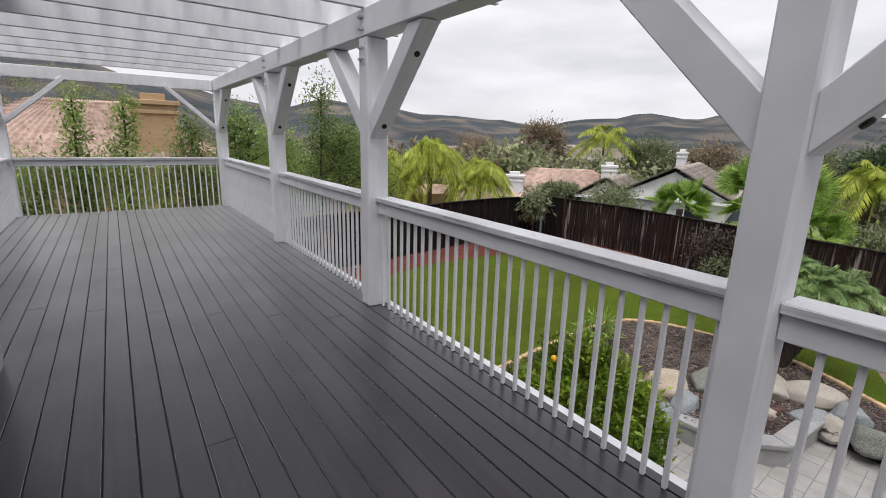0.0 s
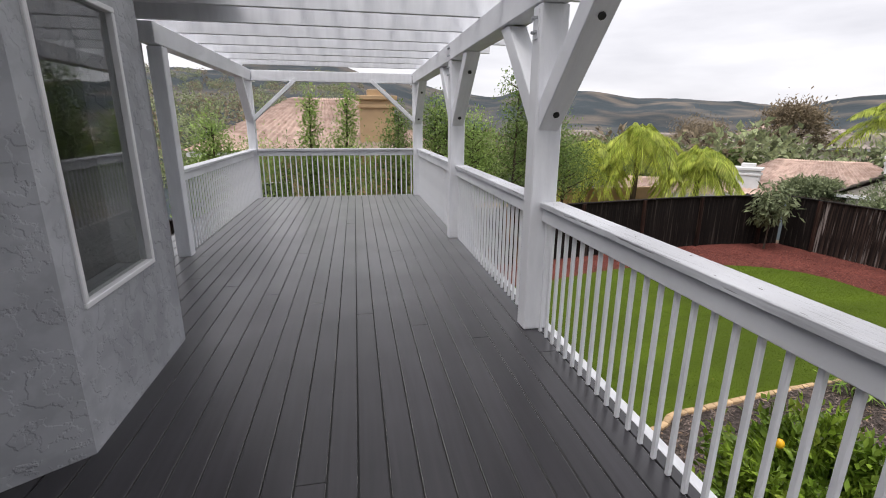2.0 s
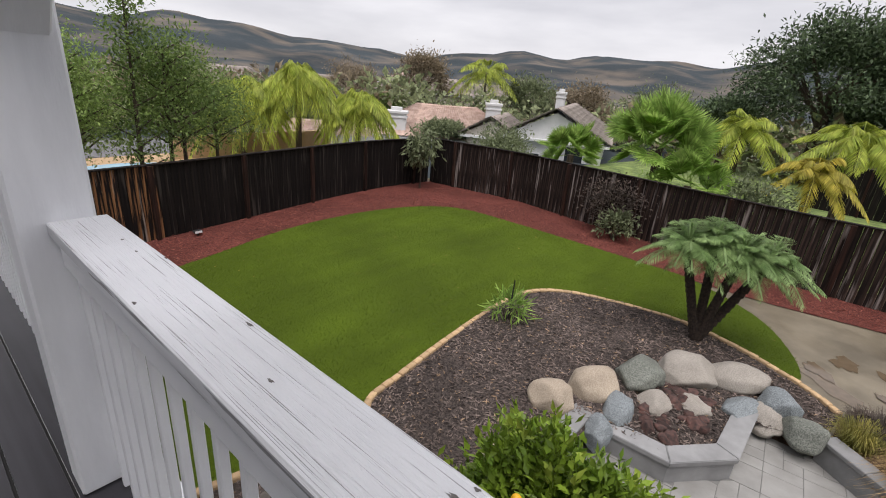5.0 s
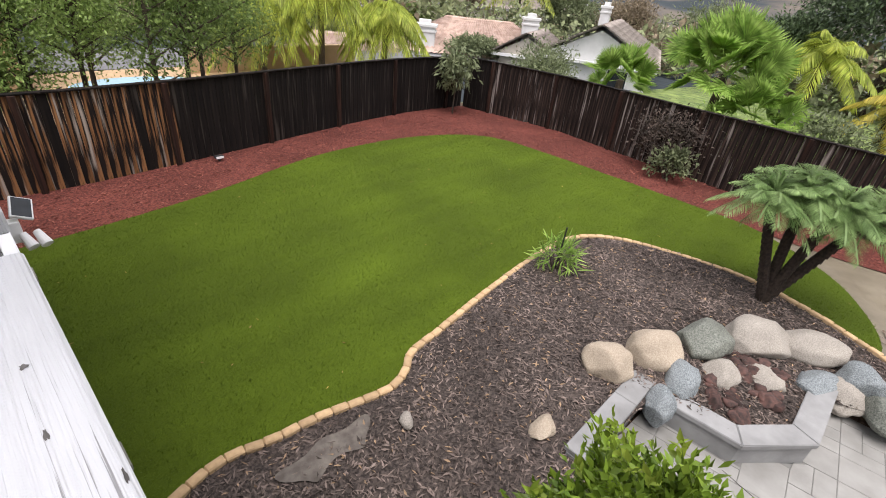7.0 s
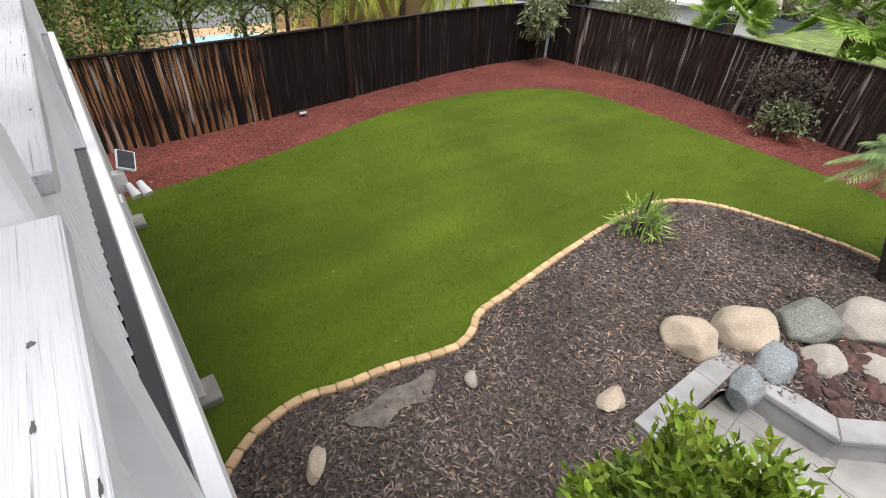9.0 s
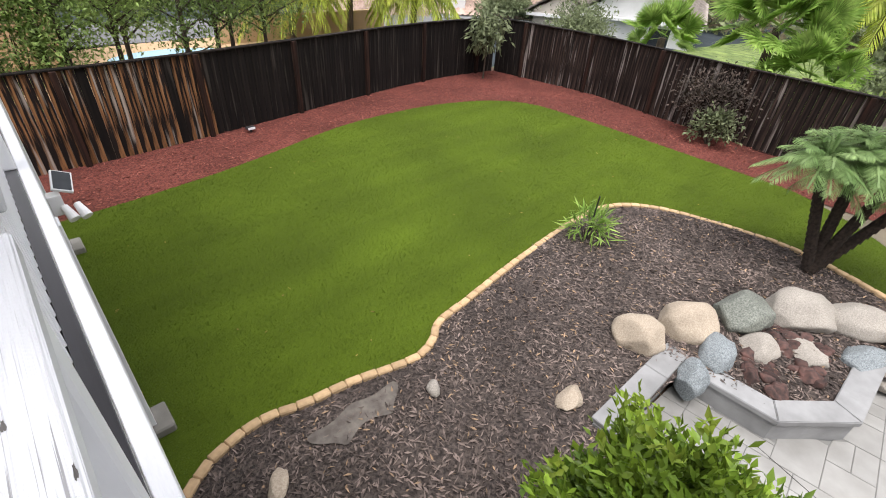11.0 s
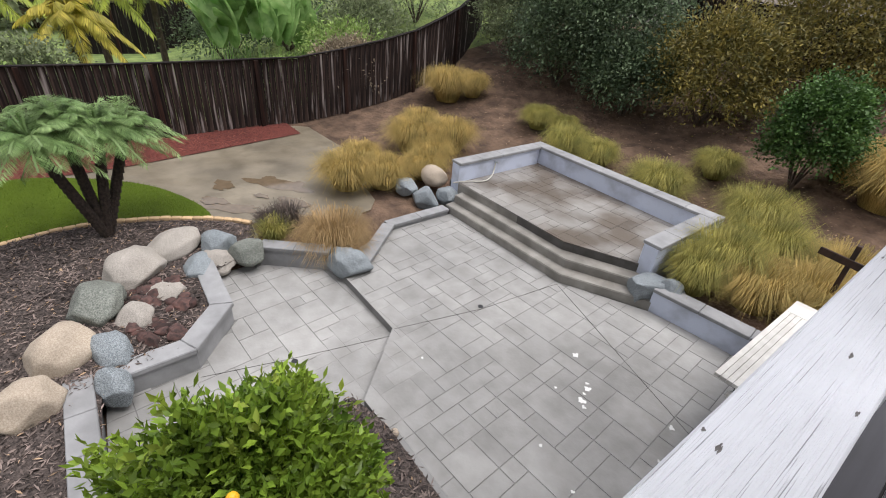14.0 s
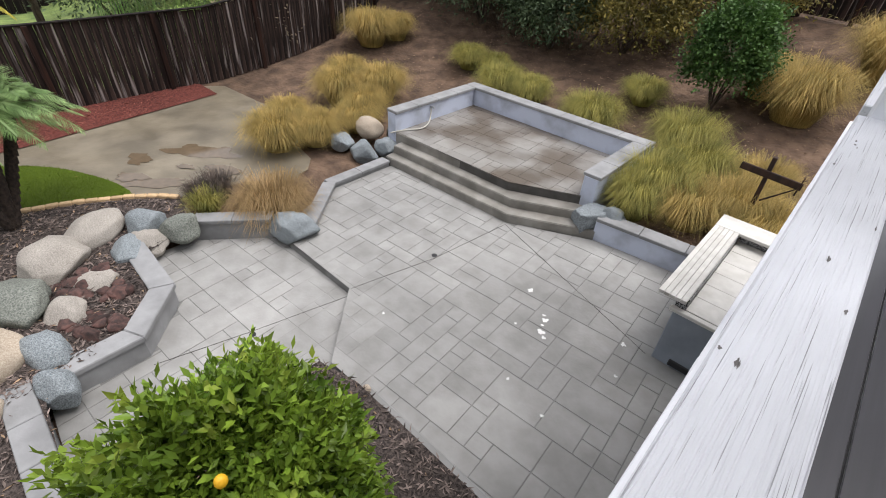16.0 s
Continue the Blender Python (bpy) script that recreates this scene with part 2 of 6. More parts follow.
M["lemon_leaf"] = leaf_mat("citrus_leaf", (0.26, 0.37, 0.045), (0.095, 0.17, 0.021), 0.30, 0.30, -0.5)
M["young_leaf"] = leaf_mat("young_citrus_leaf", (0.36, 0.44, 0.07), (0.20, 0.29, 0.035), 0.35, 0.35, -0.3)
M["lemon"] = mat("lemon_peel", (0.85, 0.48, 0.02), (0.75, 0.4, 0.02), 0.45, bump=0.3, bscale=120)
M["pine"] = leaf_mat("juniper_foliage", (0.25, 0.34, 0.10), (0.10, 0.165, 0.046), 0.42)
M["pinelight"] = leaf_mat("light_green_foliage", (0.38, 0.50, 0.16), (0.19, 0.29, 0.075), 0.45)
M["olive"] = leaf_mat("grey_green_foliage", (0.27, 0.31, 0.17), (0.14, 0.17, 0.09), 0.4)
M["darkbush"] = leaf_mat("dark_green_foliage", (0.16, 0.215, 0.115), (0.050, 0.080, 0.042), 0.3, rand=-0.6)
M["ivy"] = leaf_mat("glossy_green_foliage", (0.105, 0.195, 0.048), (0.040, 0.090, 0.022), 0.2)
M["yellowleaf"] = leaf_mat("yellowing_foliage", (0.30, 0.24, 0.06), (0.085, 0.088, 0.032))
M["queen"] = leaf_mat("queen_palm_frond", (0.50, 0.55, 0.10), (0.28, 0.36, 0.05), 0.45)
M["goldpalm"] = leaf_mat("golden_palm_frond", (0.60, 0.50, 0.09), (0.36, 0.34, 0.05), 0.45)
M["date"] = leaf_mat("date_palm_frond", (0.33, 0.46, 0.19), (0.16, 0.27, 0.085), 0.35)
M["fan"] = leaf_mat("fan_palm_frond", (0.42, 0.58, 0.15), (0.19, 0.33, 0.06), 0.5)
M["banana"] = leaf_mat("banana_leaf", (0.36, 0.52, 0.20), (0.18, 0.33, 0.09), 0.45)
M["straw"] = leaf_mat("golden_grass_blade", (0.52, 0.37, 0.125), (0.28, 0.22, 0.072), 0.3, 0.7)
M["straw2"] = leaf_mat("tawny_grass_blade", (0.45, 0.31, 0.155), (0.28, 0.195, 0.09), 0.3, 0.7)
M["greengrass"] = leaf_mat("olive_grass_blade", (0.40, 0.35, 0.095), (0.185, 0.185, 0.05), 0.3, 0.7)
M["heather"] = leaf_mat("dry_purple_brown_twig", (0.130, 0.098, 0.081), (0.065, 0.055, 0.046), 0.1, 0.8)
M["hill_leaf"] = leaf_mat("distant_tree_foliage", (0.36, 0.40, 0.21), (0.17, 0.20, 0.11), 0.35, 0.7, -0.5)
M["brown_leaf"] = leaf_mat("russet_tree_foliage", (0.35, 0.28, 0.19), (0.20, 0.165, 0.115), 0.35, 0.7)
M["bark"] = mat("brown_bark", (0.10, 0.075, 0.055), (0.045, 0.033, 0.026), 0.95, 14, bump=1.0, bscale=20, dist=0.02, stretch=(1, 1, 0.4))
M["darkbark"] = mat("dark_fibrous_palm_trunk", (0.050, 0.035, 0.026), (0.018, 0.013, 0.011), 0.95, 24, bump=1.0, bscale=30, dist=0.02)
M["rooftile"] = mat("salmon_clay_roof_tile", (0.66, 0.50, 0.43), (0.44, 0.31, 0.255), 0.85, 2.6, 5, rand=-0.22, bump=0.3, big=0.4)
M["rooftile2"] = mat("brown_grey_roof_tile", (0.40, 0.345, 0.31), (0.27, 0.23, 0.205), 0.85, 2.6, 5, rand=-0.22, bump=0.3, big=0.4)
M["housewall"] = mat("cream_house_stucco", (0.62, 0.57, 0.50), (0.55, 0.50, 0.44), 0.85, 2, bump=0.2)
M["whitewall"] = mat("white_house_stucco", (0.70, 0.70, 0.70), (0.62, 0.62, 0.62), 0.85, 2, bump=0.2)
M["tanwall"] = mat("tan_house_stucco", (0.46, 0.32, 0.185), (0.40, 0.275, 0.16), 0.85, 2, bump=0.2)
M["darkglass"] = mat("dark_window_pane", (0.03, 0.035, 0.04), rough=0.08, bump=0)
M["asphalt"] = mat("grey_road", (0.16, 0.16, 0.165), (0.11, 0.11, 0.115), 0.6, 3)
M["pool"] = mat("pool_water", (0.22, 0.42, 0.52), (0.17, 0.34, 0.45), 0.06, 2, bump=0.05)
M["groundcover"] = mat("green_groundcover", (0.24, 0.31, 0.09), (0.10, 0.15, 0.045), 0.9, 1.5, 9, bump=1, bscale=8, dist=0.15, big=0.3)
# tan and scrub patches; the blue-grey tone has distance haze painted in
M["land"] = mat("haze_tinted_chaparral_land", (0.150, 0.128, 0.108), (0.050, 0.062, 0.070), 0.95, 0.012, 13, 0.44, 0.66, bump=0.3, bscale=0.12, dist=3, big=0.006, spec=0.1)


def sheen_streaked(m, turn, stretch, lo, hi):
    """Long soft bands painted into a base colour: the sheen of turf pile that lies this way and that."""
    n, l = m.node_tree.nodes, m.node_tree.links
    b = n["Principled BSDF"]
    src = b.inputs["Base Color"].links[0].from_socket
    geo, mp, no = n.new("ShaderNodeNewGeometry"), n.new("ShaderNodeMapping"), n.new("ShaderNodeTexNoise")
    mp.inputs["Rotation"].default_value, mp.inputs["Scale"].default_value = (0, 0, turn), stretch
    no.inputs["Scale"].default_value, no.inputs["Detail"].default_value = 1.0, 6
    mr, hs = n.new("ShaderNodeMapRange"), n.new("ShaderNodeHueSaturation")
    mr.inputs["From Min"].default_value, mr.inputs["From Max"].default_value = 0.3, 0.7
    mr.inputs["To Min"].default_value, mr.inputs["To Max"].default_value = lo, hi
    l.new(geo.outputs["Position"], mp.inputs["Vector"])
    l.new(mp.outputs["Vector"], no.inputs["Vector"])
    l.new(no.outputs["Fac"], mr.inputs["Value"])
    l.new(mr.outputs["Result"], hs.inputs["Value"])
    l.new(src, hs.inputs["Color"])
    l.new(hs.outputs["Color"], b.inputs["Base Color"])


# sheen of the pile put into the turf's colour as lighter and darker bands
sheen_streaked(M["turf"], 0.5, (0.22, 1.9, 1.0), 0.84, 1.13)
M["blade"] = mat("turf_blade", (0.102, 0.152, 0.010), (0.070, 0.110, 0.007), 0.7, 2.0, bump=0, rand=-0.2, spec=0.2)
glass = bpy.data.materials.new("window_glass")
glass.use_nodes = True
gb = glass.node_tree.nodes["Principled BSDF"]
gb.inputs["Base Color"].default_value, gb.inputs["Roughness"].default_value = (0.75, 0.78, 0.78, 1), 0.02
gb.inputs["Transmission Weight"].default_value, gb.inputs["IOR"].default_value = 1.0, 1.5
M["glass"] = glass
rng = np.random.default_rng(7)


# ---- mesh helpers ----
def part(name, bm, material, parent=None, label="", smooth=False):
    me = bpy.data.meshes.new(name)
    bmesh.ops.recalc_face_normals(bm, faces=bm.faces)
    bm.to_mesh(me)
    bm.free()
    me.materials.append(M[material])
    if smooth:
        me.polygons.foreach_set("use_smooth", [True] * len(me.polygons))
    ob = new(name, me)
    if parent is not None:
        ob.parent = parent
    return tagged(ob, label=label)


def soup(name, verts, faces, material, parent=None, label="", smooth=False):
    me = bpy.data.meshes.new(name)
    me.from_pydata([tuple(v) for v in verts], [], [tuple(f) for f in faces])
    me.materials.append(M[material])
    if smooth:
        me.polygons.foreach_set("use_smooth", [True] * len(me.polygons))
    ob = new(name, me)
    if parent is not None:
        ob.parent = parent
    return tagged(ob, label=label)


def thing(name, label, category, at=(0, 0, 0), group="", kind=""):
    ob = new(name)
    ob.location = at
    return tagged(ob, label, category, group, kind)


def box(bm, x0, x1, y0, y1, z0, z1, bevel=0.0):
    r = bmesh.ops.create_cube(bm, size=1.0)
    bmesh.ops.transform(bm, verts=r["verts"], matrix=Matrix.LocRotScale(((x0 + x1) / 2, (y0 + y1) / 2, (z0 + z1) / 2), None, (abs(x1 - x0), abs(y1 - y0), abs(z1 - z0))))
    if bevel:
        bmesh.ops.bevel(bm, geom=list({e for v in r["verts"] for e in v.link_edges}), offset=bevel, segments=1, affect="EDGES")
    return bm


def boxed(*a, bevel=0.004):
    return box(bmesh.new(), *a, bevel=bevel)


def prism(pts, z0, z1, bevel=0.0):
    """An upright block over a closed line."""
    bm = bmesh.new()
    lo = [bm.verts.new((x, y, z0)) for x, y in pts]
    hi = [bm.verts.new((x, y, z1)) for x, y in pts]
    bm.faces.new(lo[::-1])
    top = bm.faces.new(hi)
    for i in range(len(pts)):
        j = (i + 1) % len(pts)
        bm.faces.new((lo[i], lo[j], hi[j], hi[i]))
    if bevel:
        bmesh.ops.bevel(bm, geom=list(top.edges), offset=bevel, segments=2, affect="EDGES")
    return bm


def stick(bm, p, q, r0, r1, sides=8):
    p, q = Vector(p), Vector(q)
    m = Matrix.Translation((p + q) / 2) @ (q - p).to_track_quat("Z", "Y").to_matrix().to_4x4()
    bmesh.ops.create_cone(bm, cap_ends=True, segments=sides, radius1=r0, radius2=r1, depth=(q - p).length, matrix=m)
    return bm


def plank_between(p, q, wide, thick, up=(0, 0, 1)):
    """A squared timber from p to q."""
    p, q = Vector(p), Vector(q)
    along = (q - p).normalized()
    side = along.cross(Vector(up)).normalized()
    top = side.cross(along)
    bm = bmesh.new()
    rot = Matrix((side, along, top)).transposed().to_4x4()
    r = bmesh.ops.create_cube(bm, size=1.0)
    bmesh.ops.transform(bm, verts=r["verts"], matrix=Matrix.Translation((p + q) / 2) @ rot @ Matrix.Diagonal((thick, (q - p).length, wide, 1)))
    bmesh.ops.bevel(bm, geom=bm.edges[:], offset=0.005, segments=1, affect="EDGES")
    return bm


def smooth_line(pts, step):
    """A rounded line through points, at even steps."""
    pts = [np.array(p, float) for p in pts]
    out = []
    for i in range(len(pts) - 1):
        a, b, c, d = pts[max(i - 1, 0)], pts[i], pts[i + 1], pts[min(i + 2, len(pts) - 1)]
        for s in np.linspace(0, 1, 24, endpoint=False):
            out.append(0.5 * (2 * b + (c - a) * s + (2 * a - 5 * b + 4 * c - d) * s * s + (3 * b - a - 3 * c + d) * s ** 3))
    out.append(pts[-1])
    out = np.array(out)
    run = np.r_[0, np.cumsum(np.linalg.norm(np.diff(out, axis=0), axis=1))]
    at = np.linspace(0, run[-1], max(2, int(round(run[-1] / step)) + 1))
    return np.stack([np.interp(at, run, out[:, k]) for k in range(out.shape[1])], 1)


def inside(x, y, poly):
    """Whether places lie in a closed line."""
    x, y = np.asarray(x), np.asarray(y)
    hit = np.zeros(x.shape, bool)
    for i in range(len(poly)):
        (x0, y0), (x1, y1) = poly[i], poly[i - 1]
        if y0 != y1:
            hit ^= ((y0 > y) != (y1 > y)) & (x < (x1 - x0) * (y - y0) / (y1 - y0) + x0)
    return hit


def fast_mesh(name, verts, tris, material, parent=None, label=""):
    me = bpy.data.meshes.new(name)
    verts, tris = np.asarray(verts, np.float32), np.asarray(tris, np.int32)
    k = tris.shape[1]
    me.vertices.add(len(verts))
    me.vertices.foreach_set("co", verts.ravel())
    me.loops.add(tris.size)
    me.loops.foreach_set("vertex_index", tris.ravel())
    me.polygons.add(len(tris))
    me.polygons.foreach_set("loop_start", np.arange(0, tris.size, k, dtype=np.int32))
    me.update(calc_edges=True)
    me.materials.append(M[material])
    ob = new(name, me)
    if parent is not None:
        ob.parent = parent
    return tagged(ob, label=label)


def unit(v):
    return v / np.maximum(np.linalg.norm(v, axis=-1, keepdims=True), 1e-9)


def leaf_arrays(base, way, up, length, width, fold=0.25):
    """Folded leaves: base points, the way each one grows, its upper side, its length and width."""
    n = len(base)
    way = unit(way)
    side = unit(np.cross(way, up))
    top = np.cross(side, way)
    length, width = np.broadcast_to(length, n)[:, None], np.broadcast_to(width, n)[:, None]
    a = base
    mid = base + way * length * 0.45
    lf = mid + side * width * 0.5 + top * width * fold
    rt = mid - side * width * 0.5 + top * width * fold
    tip = base + way * length
    v = np.stack([a, lf, tip, rt], 1).reshape(-1, 3)
    i = np.arange(n)[:, None] * 4
    f = np.concatenate([i + [0, 1, 2], i + [0, 2, 3]], 0)
    return v, f


def leaves(name, base, way, length, width, material, parent=None, label="", fold=0.25):
    up = unit(rng.normal(size=base.shape) * 0.5 + [0, 0, 1])
    v, f = leaf_arrays(base, way, up, length, width, fold)
    return fast_mesh(name, v, f, material, parent, label)


def clumps(centre, radii, count, seed_n=26, shell=0.55, spread=0.30):
    """Places for leaves: bunched round many twig ends inside an egg, denser towards its skin, and the way out from its middle."""
    c, r = np.array(centre, float), np.array(radii, float)
    d = unit(rng.normal(size=(seed_n, 3)))
    d[:, 2] = np.where(d[:, 2] < -0.55, -d[:, 2], d[:, 2])
    twig = d * (shell + (1 - shell) * rng.random((seed_n, 1)))
    pick = rng.integers(0, seed_n, count)
    q = twig[pick] + rng.normal(size=(count, 3)) * spread * rng.uniform(0.6, 1.3, (count, 1))
    return c + q * r, unit(unit(q) * 0.7 + rng.normal(size=q.shape) * 0.7)


# ---- ground ----
def height(x, y):
    """The ground's level: the yard, its bank, the drop behind the fences, the valley and the hills."""
    x, y = np.asarray(x, float), np.asarray(y, float)
    z = np.full(x.shape, G - 0.06) + np.where((x < 4.65) & (y <= -4.1), 0.16, 0)
    z = np.where((x < 8.75) & (y < 0.9) & (y > np.where(x > 4.65, -5.9, -4.1)), -3.0, z)
    z = np.where((x < 8.5) & (x > 2.0) & (y >= 0.9) & (y < 2.8), -3.0, z)
    bank = np.clip(-6.3 - y, 0, 14) * 0.23 + np.clip(x - 9.0, 0, 5) * np.clip(-2.5 - y, 0, 4) * 0.035
    z = z + np.where(y < -2.5, bank, 0)
    out = np.maximum(np.clip(x - 15.6, 0, None), np.clip(y - 13.8, 0, None))
    ang = np.arctan2(y, x)
    drop = -np.clip(out, 0, 60) * 0.055 - np.clip(out - 60, 0, 240) * 0.05
    right = np.clip((-0.05 - ang) / 0.25, 0, 1)
    z = z + drop * (1 - right) + right * (np.clip(out, 0, 12) * 0.10 + np.clip(out - 12, 0, 45) * 0.14)
    r = np.hypot(x, y)
    ridge = 54 + 13 * np.sin(ang * 5 + 1.0) + 8 * np.sin(ang * 11 + 2) + 5 * np.sin(ang * 23) + 3 * np.sin(ang * 47 + 1)
    west = np.clip((ang - 1.35) / 0.25, 0, 1)
    far = np.clip((r - 420) / 800, 0, 1)
    z = z + far * far * (3 - 2 * far) * (ridge + 22) + np.clip((r - 1100) / 900, 0, 1) * 26
    z = z + west * np.clip((r - 60) / 420, 0, 1) * 58
    z = z + np.clip(r - 120, 0, 300) / 300 * 5 * np.sin(x * 0.021 + 2) * np.sin(y * 0.027)
    return z


gx = np.unique(np.r_[-np.geomspace(2600, 9, 46), np.arange(-8, 24, 0.4), np.geomspace(24.2, 2600, 70)])
gy = np.unique(np.r_[-np.geomspace(2600, 21, 30), np.arange(-20, 22, 0.4), np.geomspace(22.2, 2600, 74)])
gX, gY = np.meshgrid(gx, gy, indexing="ij")
gZ = height(gX, gY)
near = (np.abs(gX) < 24) & (gY < 22) & (gY > -20)
gZ = gZ + np.where(near & (gY < -6.6), rng.normal(size=gZ.shape) * 0.03, 0)
gi = np.arange(len(gx) * len(gy)).reshape(len(gx), len(gy))
quads = np.stack([gi[:-1, :-1], gi[1:, :-1], gi[1:, 1:], gi[:-1, 1:]], -1).reshape(-1, 4)
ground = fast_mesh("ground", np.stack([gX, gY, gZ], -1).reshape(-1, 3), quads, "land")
tagged(ground, "hilly haze-tinted chaparral land beyond a brown yard", "ground", kind="structure")
ground.data.materials.append(M["slope"])
ground.data.materials.append(M["groundcover"])
mid = np.stack([gX, gY], -1).reshape(-1, 2)[quads].mean(1)
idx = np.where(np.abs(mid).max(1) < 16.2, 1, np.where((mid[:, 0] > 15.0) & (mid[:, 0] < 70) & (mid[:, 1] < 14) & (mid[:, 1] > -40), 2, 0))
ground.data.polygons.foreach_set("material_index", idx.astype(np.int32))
ground.data.polygons.foreach_set("use_smooth", np.ones(len(quads), bool))


def sheet(name, poly, z, material, label, category, step=0.25, bulge=None, follow=False):
    """A filled flat or gently humped patch of ground."""
    bm = bmesh.new()
    vs = [bm.verts.new((x, y, z)) for x, y in poly]
    f = bm.faces.new(vs)
    bmesh.ops.triangulate(bm, faces=[f])
    for axis, rngs in ((0, [p[0] for p in poly]), (1, [p[1] for p in poly])):
        for v in np.arange(min(rngs) + step, max(rngs), step):
            co, no = [0, 0, 0], [0, 0, 0]
            co[axis], no[axis] = v, 1
            bmesh.ops.bisect_plane(bm, geom=bm.verts[:] + bm.edges[:] + bm.faces[:], plane_co=co, plane_no=no)
    if bulge:
        for v in bm.verts:
            v.co.z += bulge(v.co.x, v.co.y)
    if follow:
        for v in bm.verts:
            v.co.z = float(height(v.co.x, v.co.y)) + follow
    return tagged(part(name, bm, material, smooth=True), label, category, kind="structure")


BED = [(1.7, 4.5), (2.24, 4.95), (2.48, 5.12), (2.84, 5.22), (3.06, 5.22), (3.39, 5.13), (3.87, 5.06), (4.36, 4.93), (4.67, 4.88), (4.96, 4.98), (5.18, 5.14), (5.78, 5.21), (6.70, 5.33),
       (7.63, 5.42), (8.67, 5.48), (9.46, 5.42), (10.12, 4.92), (10.48, 4.0), (10.68, 2.85), (10.45, 1.85), (9.95, 0.88), (9.51, 0.42)]
bed_line = smooth_line(BED, 0.17)
LAWN = [(0.0, 10.2), (2.4, 10.36), (3.85, 10.52), (5.4, 10.82), (7.9, 11.5), (9.95, 11.6), (11.42, 11.38), (12.65, 10.82), (13.3, 9.92), (13.4, 8.0), (13.33, 5.9), (13.25, 4.4), (13.12, 3.2), (12.1, 1.75), (10.85, 1.05), (9.95, 0.88)]
lawn_out = smooth_line(LAWN, 0.3)
cut = int(np.argmin(np.hypot(bed_line[:, 0] - 9.95, bed_line[:, 1] - 0.88)))
lawn_poly = [tuple(p) for p in lawn_out[:-1]] + [tuple(p) for p in bed_line[cut::-1]] + [(0.0, 4.4)]
sheet("lawn", lawn_poly, G + 0.012, "turf", "flat green artificial turf lawn edged with stones", "lawn", 1.0)
RED = [(-2, 12.6), (-2, 10.15)] + [tuple(p) for p in lawn_out if p[1] > 3.3] + [(13.1, 2.6), (13.15, 1.6), (13.4, 0.0), (13.75, -2.2), (14.8, -2.2), (14.8, 1.0), (15.2, 4.8), (15.5, 7.5), (15.9, 9.7), (15.35, 13.4), (13.0, 13.65), (10.7, 13.45), (6.3, 12.75), (3.8, 12.4)]
sheet("red_mulch_bed", RED, G - 0.012, "redmulch", "strip of wet red bark mulch along the fence", "mulch", 1.0)
hump = lambda x, y: 0.16 * max(0.0, 1 - ((x - 8.2) / 2.6) ** 2 - ((y - 3.4) / 2.3) ** 2) + 0.03 * max(0.0, 1 - ((x - 4.2) / 2.0) ** 2 - ((y - 3.5) / 1.6) ** 2)
MULCH = [tuple(p) for p in bed_line] + [(8.75, 0.55), (8.35, 1.35), (7.35, 1.50), (6.86, 2.0), (6.82, 2.8), (5.45, 2.95), (5.25, 0.72), (4.75, 0.60), (1.7, 0.60)]
sheet("mulch_bed", MULCH, G + 0.0, "mulch", "mounded bed of dark shredded bark mulch", "mulch", 0.35, hump)
MUD = [(8.9, 0.3), (9.4, 1.4), (11.0, 3.4), (13.3, 3.6), (13.6, 1.6), (14.0, 0.0), (14.3, -2.6), (13.2, -4.2), (11.5, -3.2), (9.6, -2.0), (8.9, -0.8)]
MUD = [(x + 0.22 * math.sin(y * 3.1 + x) + 0.1 * math.sin(y * 8), y + 0.2 * math.cos(x * 2.7 + y) + 0.08 * math.sin(x * 9)) for x, y in smooth_line(MUD + MUD[:1], 0.3)[:-1]]
sheet("muddy_ground", MUD, G - 0.03, "mud", "wet grey-brown muddy patch of bare ground", "ground", 0.5)
for n, (px, py, sx, sy, tu) in enumerate([(10.95, -0.60, 0.66, 0.30, 0.66), (10.30, 0.50, 0.50, 0.19, 0.95), (11.37, 0.38, 0.26, 0.17, 0.2), (10.0, -0.50, 0.34, 0.16, 0.5), (10.75, 0.72, 0.28, 0.13, 0.6), (10.55, -0.1, 0.16, 0.08, 0.4)]):
    bm = bmesh.new()
    ring = []
    for a in np.linspace(0, 2 * math.pi, 56, endpoint=False):
        u = sx * math.cos(a) * (1 + 0.22 * math.sin(3 * a + n) + 0.13 * math.sin(7 * a + 2 * n) + 0.06 * math.sin(13 * a))
        v = sy * math.sin(a) * (1 + 0.25 * math.cos(2 * a + n) + 0.14 * math.sin(5 * a) + 0.08 * math.sin(11 * a + n))
        ring.append((px + u * math.cos(tu) - v * math.sin(tu), py + u * math.sin(tu) + v * math.cos(tu)))
    bm.faces.new([bm.verts.new((x, y, G - 0.024 + 0.002 * n)) for x, y in ring])
    tagged(part("puddle", bm, "puddle"), "shallow brown rain puddle on the mud", "puddle", "puddles", "structure")
bm = bmesh.new()
bm.faces.new([bm.verts.new((3.72 + 0.46 * math.cos(a) * (1 + 0.2 * math.sin(3 * a)), 4.66 + 0.2 * math.sin(a) * (1 + 0.35 * math.cos(2 * a) + 0.2 * math.sin(5 * a)), G + 0.034)) for a in np.linspace(0, 2 * math.pi, 40, endpoint=False)])
tagged(part("bare_sand_patch", bm, "sand"), "bare patch of grey sand in the mulch", "sand", kind="structure")


